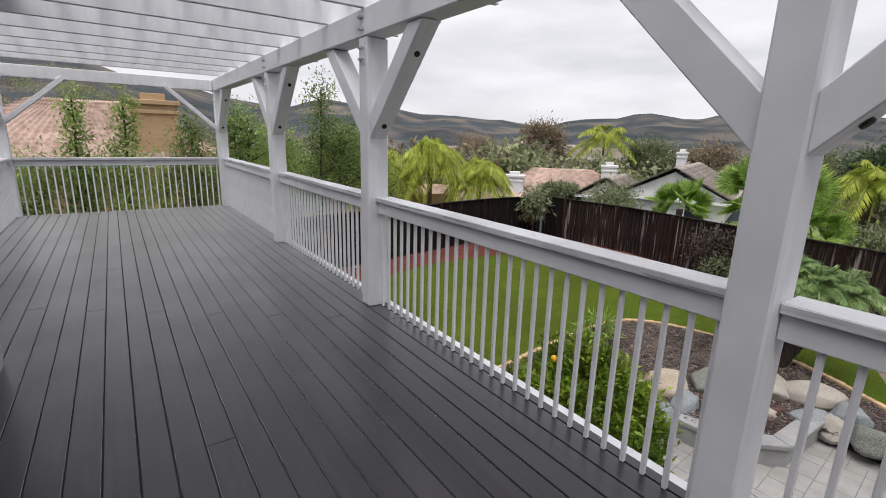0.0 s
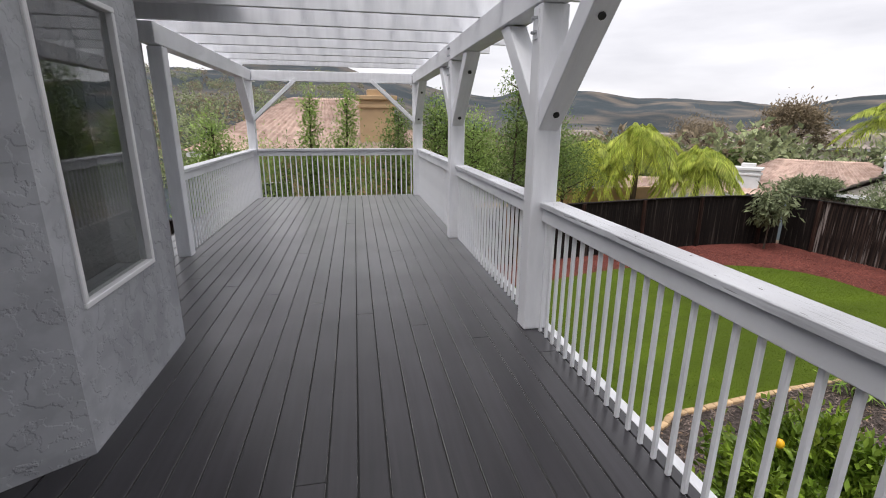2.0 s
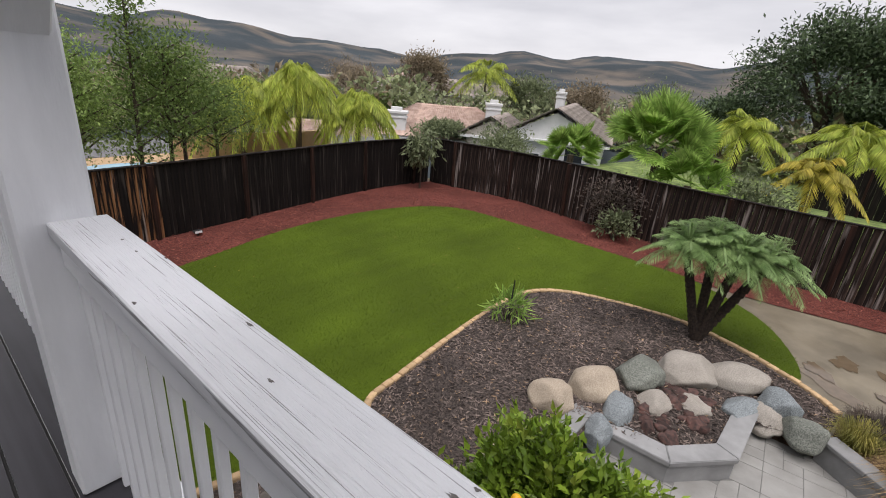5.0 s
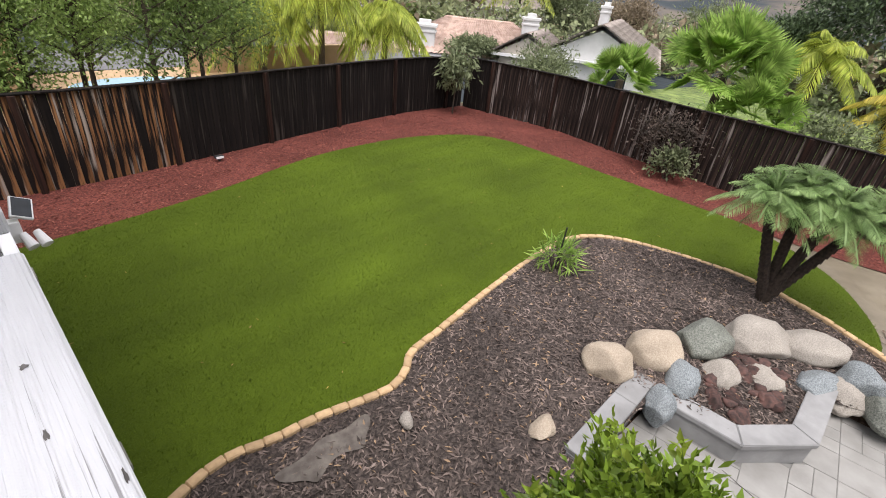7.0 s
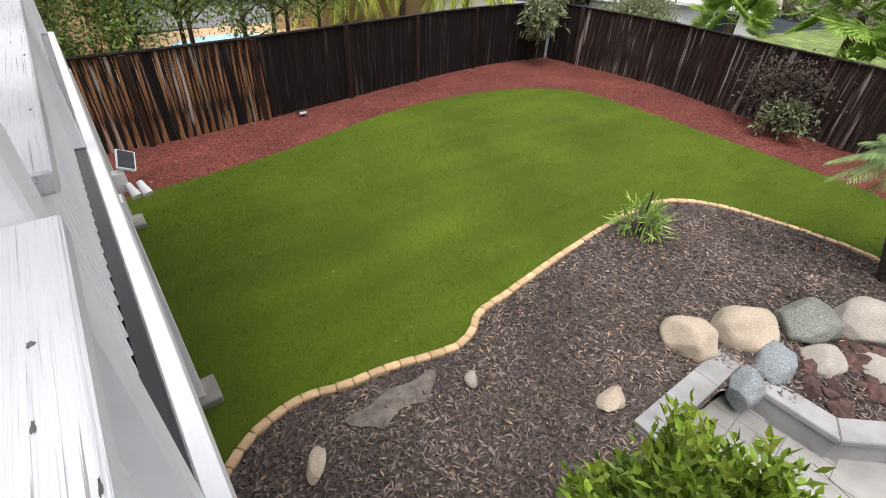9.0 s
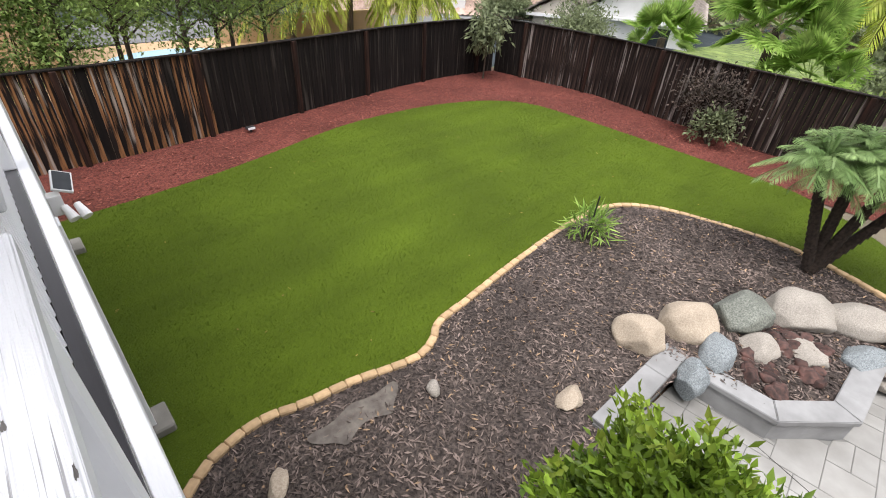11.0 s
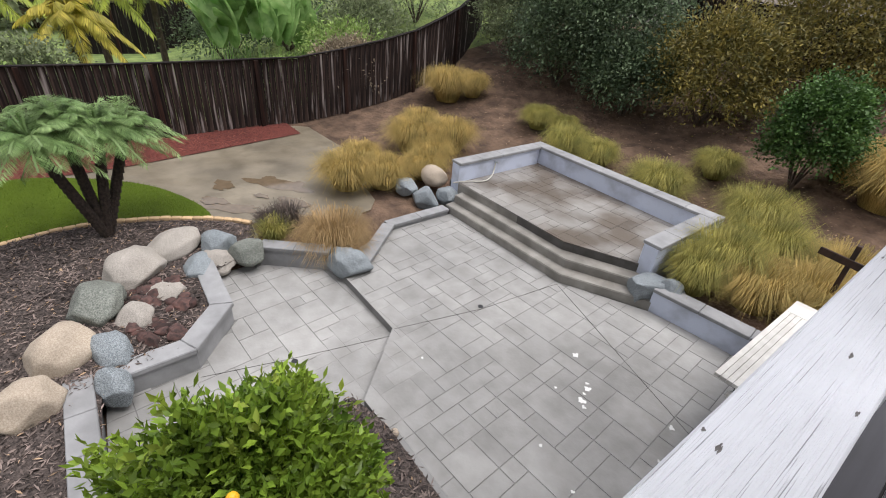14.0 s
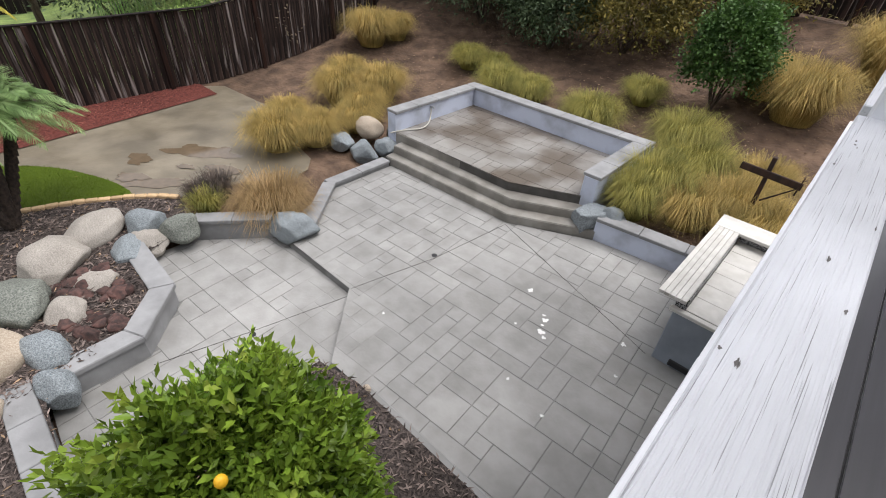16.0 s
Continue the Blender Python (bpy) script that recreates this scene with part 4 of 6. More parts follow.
# ---- fences ----
FL = smooth_line([(-5.0, 12.1), (0.0, 12.2), (2.33, 12.37), (3.79, 12.42), (6.33, 12.75), (10.71, 13.45), (13.08, 13.62), (15.3, 13.42)], 0.155)
FR = smooth_line([(15.36, 13.35), (15.85, 9.7), (15.55, 7.6), (15.2, 4.8), (14.75, 0.9), (14.75, -1.9), (14.45, -3.5), (14.35, -5.2), (14.7, -7.0), (15.6, -9.0), (17.5, -11.5)], 0.155)


def fence(name, line, tall, kinds, label, post_every=15):
    """Pickets between posts, with a flat top rail, that follow the ground."""
    top = thing(name, label, "fence")
    shared = {}
    for i in range(len(line) - 1):
        a, b = line[i], line[i + 1]
        along = math.atan2(b[1] - a[1], b[0] - a[0])
        w = float(np.hypot(*(b - a))) - 0.006
        z = float(height(*((a + b) / 2)))
        kind = kinds(i / (len(line) - 1), i)
        lvl = random.Random(i * 7 + len(line)).choice((0, 1, 2))
        key = (kind, lvl)
        if key not in shared:
            bm = boxed(-w / 2, w / 2, -0.011, 0.011, 0.02, tall - 0.004 * lvl, bevel=0.003)
            shared[key] = part("picket", bm, kind, top).data
            ob = top.children[-1]
        else:
            ob = new("picket", shared[key])
            ob.parent = top
        ob.location = (*(a + b) / 2, z)
        ob.rotation_euler = (0, 0, along)
        if i % post_every == 7:
            p = part("fence_post", boxed(-0.05, 0.05, -0.045, 0.045, -0.1, tall + 0.0, bevel=0.006), "f_post", top)
            n = np.array([math.sin(along), -math.cos(along)])
            n = n if n @ (np.array([7.0, 5.0]) - a) > 0 else -n
            p.location, p.rotation_euler = (*(a + n * 0.06), z), (0, 0, along)
    for i in range(0, len(line) - 1, 8):
        j = min(i + 8, len(line) - 1)
        a, b = line[i], line[j]
        za, zb = float(height(*a)), float(height(*b))
        part("top_rail", plank_between((*a, za + tall + 0.015), (*b, zb + tall + 0.015), 0.03, 0.13), "f_dark", top)
    return top


M["f_post"] = fence_mat("dark_red_brown_post", (0.018, 0.010, 0.008), (0.045, 0.020, 0.014), (0.06, 0.04, 0.03), 0.4, 0.7)
fence("fence", FL, 1.72, lambda s, i: "f_orange" if s < 0.515 and (i * 7) % 9 else "f_dark", "black-stained wooden fence worn to orange near the deck")
fence("fence", FR, 1.72, lambda s, i: "f_dark" if s < 0.04 else "f_brown", "weathered dark brown wooden fence curving up a bank")

FB = smooth_line([(31.5, 2.0), (30.5, -3.0), (28.9, -6.1), (27.4, -10.0), (24.5, -14.8)], 0.30)
fence("fence", FB, 2.25, lambda s, i: "f_dark", "dark wooden fence across the slope before a grassy field", 12)
FT = smooth_line([(12.0, -15.6), (7.0, -14.9), (3.0, -14.4), (-3.0, -14.0)], 0.2)
fence("fence", FT, 1.8, lambda s, i: "f_brown" if i % 5 else "f_dark", "dark weathered wooden fence at the top of the bank", 12)

# ---- stone edging of the bed ----
edging = thing("lawn_edging", "row of tan stone blocks between turf and mulch", "edging")
eb_me = None
for a, b in zip(bed_line[:-1], bed_line[1:]):
    if eb_me is None:
        ob = part("edging_stone", boxed(-0.083, 0.083, -0.045, 0.045, -0.05, 0.052, bevel=0.012), "brick", edging)
        eb_me = ob.data
    else:
        ob = new("edging_stone", eb_me)
        ob.parent = edging
    ob.location = (*(a + b) / 2, G + random.uniform(-0.008, 0.004))
    ob.rotation_euler = (random.uniform(-.05, .05), 0, math.atan2(b[1] - a[1], b[0] - a[0]) + random.uniform(-.05, .05))


# ---- boulders ----
def boulder(x, y, z, rx, ry, rz, material, label, turn=0.0, rough=0.16, name="boulder", group="garden boulders"):
    bm = bmesh.new()
    rx, ry, rz = rx * 1.08, ry * 1.04, rz * 0.95
    bmesh.ops.create_icosphere(bm, subdivisions=4 if rx > 0.12 else 2, radius=1.0)
    off = Vector((x * 3.1, y * 2.7, z + x))
    brng = random.Random(int(x * 97 + y * 31))
    count = int(6 + rough * 50)
    cuts = [(Vector((brng.gauss(0, 1), brng.gauss(0, 1), brng.gauss(0, 0.8))).normalized(), brng.uniform(0.93 - rough * 1.6, 1.04)) for _ in range(count)]
    for v in bm.verts:
        d = v.co.normalized()
        n1 = noise.noise(d * 1.1 + off)
        n2 = noise.noise(d * 3.2 + off)
        sq = max(abs(d.x), abs(d.y), abs(d.z))
        v.co = d * (1 + rough * (n1 * 1.6 + n2 * 0.45) + rough * (1 / sq - 1) * 0.7 * (rough > 0.13))
        for face, far in cuts:
            over = v.co.dot(face) - far
            if over > 0:
                v.co -= face * over * 0.95
        v.co += d * noise.noise(d * 7.0 + off) * 0.03 * (rough > 0.11)
        v.co.z = max(v.co.z, -0.75)
        v.co = Vector((v.co.x * rx, v.co.y * ry, v.co.z * rz))
    ob = part(name, bm, material, smooth=True)
    ob.location, ob.rotation_euler = (x, y, z), (0, 0, turn)
    return tagged(ob, label, "boulder", group)


MB = G - 0.03
for bx in [(6.72, 3.38, MB + 0.17, .29, .28, .27, "tan_rock", "rounded tan granite boulder on mulch", 0, .12), (7.36, 3.10, MB + 0.20, .36, .30, .29, "tan_rock", "rounded tan boulder with orange stain", -.5, .09),
           (8.05, 2.72, MB + 0.24, .44, .30, .27, "green_rock", "squared green-grey boulder beside the planter", -.6, .2), (8.66, 2.24, MB + 0.22, .44, .33, .30, "pale_rock", "large pale granite boulder", -.8, .12),
           (9.16, 1.66, MB + 0.16, .44, .28, .25, "pale_rock", "long smooth pale boulder", -.9, .08), (8.93, 1.08, MB + 0.12, .29, .26, .25, "blue_rock", "dark blue-grey boulder among paler ones", 0, .16),
           (8.56, 0.80, MB + 0.10, .25, .24, .27, "green_rock", "squared grey-green stone at the wall's end", .4, .22), (8.50, 1.50, MB + 0.02, .33, .22, .20, "blue_rock", "low blue-grey boulder at the planter", -.5, .16),
           (7.66, 2.38, MB + 0.08, .26, .22, .22, "pale_rock", "small pale boulder in the planter", 0, .12), (8.08, 2.00, MB + 0.06, .28, .24, .18, "pale_rock", "flat cream boulder in the planter", .4, .14),
           (7.22, 2.66, MB + 0.08, .30, .23, .25, "blue_rock", "blue-grey boulder in the planter", .3, .14), (6.66, 2.72, P + 0.26, .20, .16, .24, "blue_rock", "blue-grey stone between planter walls", .2, .14),
           (7.62, -0.42, P + 0.22, .36, .27, .27, "blue_rock", "pale blue-grey boulder at the patio step", .5, .13), (9.36, -2.62, G + 0.12, .27, .22, .2, "blue_rock", "grey boulder beside the steps", 0, .15),
           (9.28, -3.28, G + 0.26, .28, .25, .24, "tan_rock", "round cream boulder resting by others", 0, .07), (8.82, -2.72, G + 0.08, .27, .25, .27, "blue_rock", "speckled grey boulder beside the steps", .7, .16),
           (8.72, -3.22, G + 0.06, .22, .2, .2, "blue_rock", "grey stone at the steps' edge", .2, .16), (9.05, -3.85, G + 0.10, .24, .22, .22, "green_rock", "grey stone behind the terrace wall", .2, .16),
           (4.62, -3.80, P2 + 0.24, .34, .26, .30, "blue_rock", "rugged blue-grey boulder at the foot of the steps", .3, .24), (4.30, -3.95, P2 + 0.30, .22, .2, .2, "blue_rock", "blue-grey boulder on the low wall", .3, .24),
           (5.42, 3.44, MB + 0.06, .20, .15, .14, "tan_rock", "small pinkish angular stone on mulch", .3, .24), (8.66, 1.20, MB + 0.0, .26, .22, .2, "pale_rock", "pale stone wedged beside the planter wall", .4, .14), (4.45, 4.42, G + 0.07, .11, .08, .07, "pale_rock", "small grey stone on mulch", .9, .2),
           (2.82, 4.52, G + 0.06, .16, .08, .07, "tan_rock", "small pink stone in the mulch", .9, .24), (2.50, 4.10, G + 0.08, .20, .14, .11, "tan_rock", "pink stone beside the deck footing", .4, .22)]:
    boulder(*bx)
for i in range(75):
    q = rng.random(3)
    x = 7.1 + 1.25 * q[0]
    y = 1.72 + 0.75 * q[1]
    if x < 7.55 and y < 2.0:
        continue
    s = 0.04 + 0.07 * q[2]
    boulder(x, y, G + 0.05 + s * 0.5, s * 1.2, s, s * 0.8, "lava", "small dark red lava rock in the planter", q[0] * 6, .25, "lava_rock", "lava rocks in the planter")


# ---- plants ----
def citrus():
    bush = thing("lemon_bush", "dense round citrus bush with glossy leaves and few lemons", "bush", (3.80, 2.08, G))
    bm = bmesh.new()
    for a in range(6):
        stick(bm, (0, 0, 0.0), (0.35 * math.cos(a), 0.35 * math.sin(a), 1.5), 0.04, 0.02)
    part("stem", bm, "bark", bush)
    m = 520
    d = unit(rng.normal(size=(m, 3)))
    d[:, 2] = np.where(d[:, 2] < -0.8, -d[:, 2], d[:, 2])
    lump = 1 + 0.07 * np.sin(d[:, 0] * 6 + 1) * np.cos(d[:, 1] * 5) + 0.06 * np.sin(d[:, 2] * 9 + d[:, 0] * 7)
    tip = d * (lump * rng.uniform(0.80, 1.0, m))[:, None]
    per = 66
    pick = np.repeat(np.arange(m), per)
    along = rng.uniform(-0.30, 0.02, len(pick))
    q = tip[pick] + d[pick] * along[:, None] + rng.normal(size=(len(pick), 3)) * 0.05
    q = q * [0.73, 0.79, 1.08] + [0, 0, 1.13]
    q[:, :2] *= 1 + 0.04 * np.clip((1.2 - q[:, 2:]) / 1.2, 0, 1)
    q[:, 2] = np.maximum(q[:, 2], 0.06)
    way = unit(d[pick] * 0.75 + rng.normal(size=q.shape) * 0.62 + [0, 0, 0.2])
    leaves("leaf", q, way, rng.uniform(0.045, 0.092, len(pick)), rng.uniform(0.022, 0.040, len(pick)), "lemon_leaf", bush, fold=0.18)
    k = 26
    d2 = unit(rng.normal(size=(k, 3)) + [0, 0, 1.1])
    b2 = d2 * [0.70, 0.76, 1.03] + [0, 0, 1.13]
    bb, ww = [], []
    for b, w in zip(b2, d2):
        for s in range(5):
            bb.append(b + (w * 0.6 + [0, 0, 0.4]) * 0.022 * s)
            ww.append(unit(w * 0.5 + rng.normal(size=3) * 0.7 + [0, 0, 0.3]))
    sh = leaves("shoot", np.array(bb), np.array(ww), rng.uniform(0.05, 0.10, len(bb)), 0.036, "young_leaf", bush, "upright yellow-green young shoots")
    sh["kind"] = "stuff"
    for x, y, z in ((-0.38, 0.08, 2.11), (-0.70, 0.38, 1.30)):
        bm = bmesh.new()
        bmesh.ops.create_uvsphere(bm, u_segments=14, v_segments=10, radius=0.028)
        for v in bm.verts:
            v.co.z *= 1.15
        ob = part("lemon", bm, "lemon", bush, "yellow-orange lemon", True)
        ob.location = (x, y, z)
    return bush


citrus()


def grass_clump(x, y, r, tall, material, label, count=4600, lean=0.85):
    """A tussock of thin arching blades."""
    z = float(height(x, y))
    ob0 = thing("ornamental_grass", label, "grass", (x, y, z), "grass tussocks")
    a = rng.uniform(0, 6.28, count)
    out = np.stack([np.cos(a), np.sin(a), np.zeros(count)], 1)
    base = out * (rng.random((count, 1)) ** 0.5) * r * 0.42
    h = tall * 1.15 * rng.uniform(0.55, 1.08, count)[:, None]
    arch = (rng.random((count, 1)) ** 0.7) * r * lean
    up = np.array([0, 0, 1.0])
    stray = rng.normal(size=(count, 3)) * [1, 1, 0.6] * r * 0.10
    p1 = base + out * arch * 0.30 + up * h * 0.55 + stray * 0.4
    p2 = base + out * arch * 0.72 + up * h * 0.92 + stray
    p3 = base + out * arch * 1.12 + up * h * (1.0 - 0.50 * arch / r) + stray * 1.7
    side = np.stack([-np.sin(a), np.cos(a), np.zeros(count)], 1) * 0.0035
    v = np.stack([base - side, base + side, p1 - side, p1 + side, p2 - side * 0.7, p2 + side * 0.7, p3, p3 + side * 0.2], 1).reshape(-1, 3)
    i = np.arange(count)[:, None] * 8
    f = np.concatenate([i + [0, 1, 3, 2], i + [2, 3, 5, 4], i + [4, 5, 7, 6]], 0)
    blades = fast_mesh("blades", v, f, material, ob0)
    blades["kind"] = "stuff"
    return ob0


gold = "tall golden tussock of ornamental grass on muddy soil"
for x, y, r, h in ((10.2, -1.75, .62, .62), (9.95, -2.45, .55, .55), (10.75, -2.35, .5, .6), (11.2, -4.0, .65, .7), (10.75, -4.85, .62, .68), (11.7, -4.6, .5, .65), (9.9, -3.45, .5, .5), (10.3, -4.0, .5, .55)):
    grass_clump(x, y, r, h, "straw", gold)
grass_clump(8.35, -0.55, .62, .72, "straw2", "tawny fountain grass beside the low wall", 3400)
for x, y, r, h in ((13.2, -6.6, .75, .8), (12.9, -7.3, .5, .6)):
    grass_clump(x, y, r, h, "straw", "golden grass tussock below the bank")
for x, y, r, h in ((10.4, -7.6, .5, .5), (9.75, -7.9, .4, .4), (9.0, -7.2, .62, .62), (8.1, -7.2, .48, .6), (6.4, -7.0, .68, .68), (6.0, -8.6, .5, .5)):
    grass_clump(x, y, r, h, "greengrass", "olive-green grass tussock on the brown bank")
for x, y, r, h in ((4.1, -5.0, .6, .75), (3.5, -4.85, .6, .62), (3.9, -6.0, .7, .8), (3.0, -5.3, .6, .65), (4.4, -6.8, .7, .8), (2.4, -5.0, .6, .6), (4.2, -4.45, .45, .6), (2.9, -6.3, .6, .7)):
    grass_clump(x, y, r, h, "greengrass" if x > 3.7 else "straw", "yellow-green grass spilling over the low wall", 3600)
for x, y, r, h in ((3.2, -9.2, .9, 1.0), (4.0, -9.8, .6, .8), (2.2, -11.5, 1.0, 1.1)):
    grass_clump(x, y, r, h, "straw", "large golden grass tussock high on the bank", 4200)
for x, y, r, h in ((9.15, -0.05, .42, .4), (8.85, 0.25, .35, .36), (9.3, 0.2, .3, .3)):
    grass_clump(x, y, r, h, "heather" if x > 8.9 else "greengrass", "low dry heather clump behind the wall", 1000, 0.6)


def bush(name, x, y, z, rx, ry, rz, material, label, n=4200, leaf=(0.05, 0.11), seeds=60, category="bush", wide=0.5, spread=0.26, group=""):
    b = thing(name, label, category, (x, y, z), group)
    for a in np.linspace(0, 6.28, 6, endpoint=False):
        part("stem", stick(bmesh.new(), (0, 0, -0.1), (0.5 * rx * math.cos(a), 0.5 * ry * math.sin(a), rz * 1.1), 0.012 + 0.02 * rx, 0.008, 6), "bark", b)
    q, w = clumps((0, 0, rz), (rx, ry, rz), n, seeds, 0.6, spread)
    q[:, 2] = np.maximum(q[:, 2], 0.03)
    L = rng.uniform(*leaf, n)
    fo = leaves("foliage", q, w, L, L * wide, material, b)
    fo["kind"] = "stuff"
    return b


hh = lambda x, y: float(height(x, y))
for x, y, s, tall, m_, lab in ((11.7, -9.6, 1.5, 1.5, "darkbush", "large dark green shrub on the bank"), (10.6, -10.4, 1.7, 1.7, "darkbush", "broad dark shrub on the bank"), (14.3, -10.2, 1.3, 1.3, "olive", "tall grey-green shrub near the fence"),
                               (9.4, -9.9, 1.2, 1.0, "darkbush", "dark green shrub above the terrace"), (7.6, -10.6, 1.5, 1.35, "yellowleaf", "shrub with yellowing willow-like leaves"), (6.0, -13.0, 1.8, 1.7, "yellowleaf", "yellowing shrub at the top of the bank"),
                               (12.0, -12.0, 2.4, 2.6, "darkbush", "tall dense green tree-like shrub"), (14.9, -11.8, 2.2, 2.4, "olive", "grey-green tree at the fence's end"), (15.5, -4.6, 1.0, .8, "brown_leaf", "dry brown bush behind the fence")):
    bush("shrub", x, y, hh(x, y), s, s, tall, m_, lab, int(13000 * s), (0.06, 0.14), 150, wide=0.42, spread=0.17, group="shrubs on the bank")
bush("topiary_bush", 4.6, -8.75, hh(4.6, -8.75) + 0.12, .84, .84, 1.02, "ivy", "dense rounded glossy green bush on a short stem", 14000, (0.05, 0.09), 260, wide=0.65, spread=0.11)
bush("fence_shrub", 14.95, 5.9, G, .45, .85, .72, "heather", "dark straggly shrub against the fence", 2600, (0.05, 0.10), 60)
bush("fence_shrub", 14.5, 5.6, G + 0.05, .34, .5, .34, "olive", "pale leafed shoots beside the dark shrub", 700, (0.08, 0.15), 14)
bush("cycad", 8.16, 5.0, G + 0.1, .26, .26, .2, "fan", "small young palm seedling by a black stake", 260, (0.16, 0.3), 12, "plant", 0.12)
bm = bmesh.new()
stick(bm, (8.14, 4.98, G + 0.05), (8.2, 4.98, G + 0.82), 0.014, 0.012)
tagged(part("garden_stake", bm, "black"), "thin black stake standing in mulch", "stake")


def young_tree(x, y, z, tall, r, material, label, n, leaf, trunk="bark", rad=0.03, name="tree", levels=9, group="", wide=0.35, low=0.3, droop=0.0):
    """A tapered trunk with limbs and bunched leaves round their ends."""
    t = thing(name, label, "tree", (x, y, z), group)
    bm = bmesh.new()
    stick(bm, (0, 0, 0), (0.03 * tall, 0.0, tall * 0.95), rad, rad * 0.3)
    tips = []
    for i in range(levels):
        h = tall * (low + (0.95 - low) * i / levels)
        a = i * 2.4 + x
        reach = r * (1.0 - 0.55 * i / levels) * rng.uniform(0.7, 1.1)
        e = (0.03 * h + reach * math.cos(a), reach * math.sin(a), h + reach * 0.55)
        stick(bm, (0.03 * h, 0, h), e, rad * 0.45, rad * 0.12, 6)
        tips += [e, tuple(0.6 * np.array(e) + 0.4 * np.array((0.03 * h, 0, h)))]
    part("trunk", bm, trunk, t)
    tips.append((0.03 * tall, 0, tall))
    tips = np.array(tips)
    pick = rng.integers(0, len(tips), n)
    off = rng.normal(size=(n, 3)) * r * 0.24
    q = tips[pick] + off
    w = unit(unit(off) * 0.8 + rng.normal(size=(n, 3)) * 0.6 + [0, 0, -droop])
    L = rng.uniform(*leaf, n)
    fo = leaves("crown", q, w, L, L * wide, material, t)
    fo["kind"] = "stuff"
    return t


young_tree(14.2, 12.8, G, 1.9, .55, "olive", "slender young loquat tree against the fence corner", 700, (0.16, 0.3), rad=.03, wide=.3, droop=.5, low=.45)
# slope shrubs and trees past the deck's end and back fence
for x, y, top, r, m_, lab in ((-2.4, 11.2, 1.5, .6, "pinelight", "light green young tree behind the railing"), (-0.35, 11.8, 2.2, .38, "pinelight", "slim light green tree before the tiled roof"), (0.5, 12.0, 2.25, .38, "pinelight", "slim light green tree before the tiled roof"),
                              (1.75, 11.9, 1.75, .5, "pine", "small dark conifer beside the chimney"), (3.4, 13.6, 2.0, .7, "pinelight", "light green conifer beyond the railing"), (2.7, 12.0, 1.95, .6, "pine", "dark green conifer at the deck's corner"),
                              (5.5, 13.6, 3.0, .65, "pine", "tall conifer behind the fence"), (6.3, 14.0, 1.7, 1.0, "pine", "bushy conifer behind the fence"), (4.4, 14.4, 1.5, .9, "pinelight", "light green tree behind the fence"),
                              (7.2, 15.5, 1.3, 1.3, "pine", "open-branched pine behind the fence"), (5.0, 16.6, 0.7, 1.4, "pinelight", "spreading light green tree behind the fence"), (8.6, 16.6, 0.6, 1.2, "pine", "dark open tree behind the fence")):
    if y < 13:
        x, y, top = x * 1.14, y + 1.7, 1.43 + (top - 1.43) * 1.14
    z0 = min(hh(x, y), -2.6)
    young_tree(x, y, z0, top - z0, r, m_, lab, int((1500 + 4200 * r) * 0.9), (0.06, 0.13), rad=.05 + .02 * r, levels=22, group="trees past the fence", wide=.42, low=.42 if y > 13.8 else .25)
for i, x in enumerate(np.arange(-3.0, 2.9, 0.8)):
    bush("hedge_shrub", x, 13.3 + 0.25 * math.sin(i * 2), G + 0.3, .7, .6, 1.55, "pinelight" if i % 3 else "pine", "dense light green hedge shrub past the deck end", 3600, (0.07, 0.14), 70, wide=.3, spread=.2, group="hedge past the deck")


# ---- palms ----
def frond_arrays(base, az, rise, length, n, leaflet, wide, droop, hang):
    """One feather frond: a bowed rib with leaflets on both sides."""
    s = np.linspace(0.12, 1, n)
    out = np.array([math.cos(az), math.sin(az), 0])
    hor = np.cos(rise) * s * length
    z = np.sin(rise) * s * length - droop * length * s ** 2
    rib = base + out * hor[:, None] + np.array([0, 0, 1.0]) * z[:, None]
    tang = unit(np.gradient(rib, axis=0))
    side = np.cross(tang, [0, 0, 1.0])
    side = unit(side)
    v_, f_ = [], []
    L = leaflet * np.sin(np.clip(s * 3.0, 0.25, 2.9)) ** 0.6
    for sg in (-1, 1):
        way = side * sg * 0.85 + tang * 0.65 + np.array([0, 0, -hang]) + rng.normal(size=rib.shape) * 0.08
        v, f = leaf_arrays(rib, way, np.tile([0, 0, 1.0], (n, 1)), L, wide, 0.1)
        f_.append(f + sum(map(len, v_)))
        v_.append(v)
    m = len(rib)
    off = side * 0.012
    rv = np.concatenate([rib - off, rib + off])
    i = np.arange(m - 1)[:, None]
    rf = np.concatenate([np.concatenate([i, i + m, i + 1], 1), np.concatenate([i + 1, i + m, i + m + 1], 1)])
    f_.append(rf + sum(map(len, v_)))
    v_.append(rv)
    return np.concatenate(v_), np.concatenate(f_)


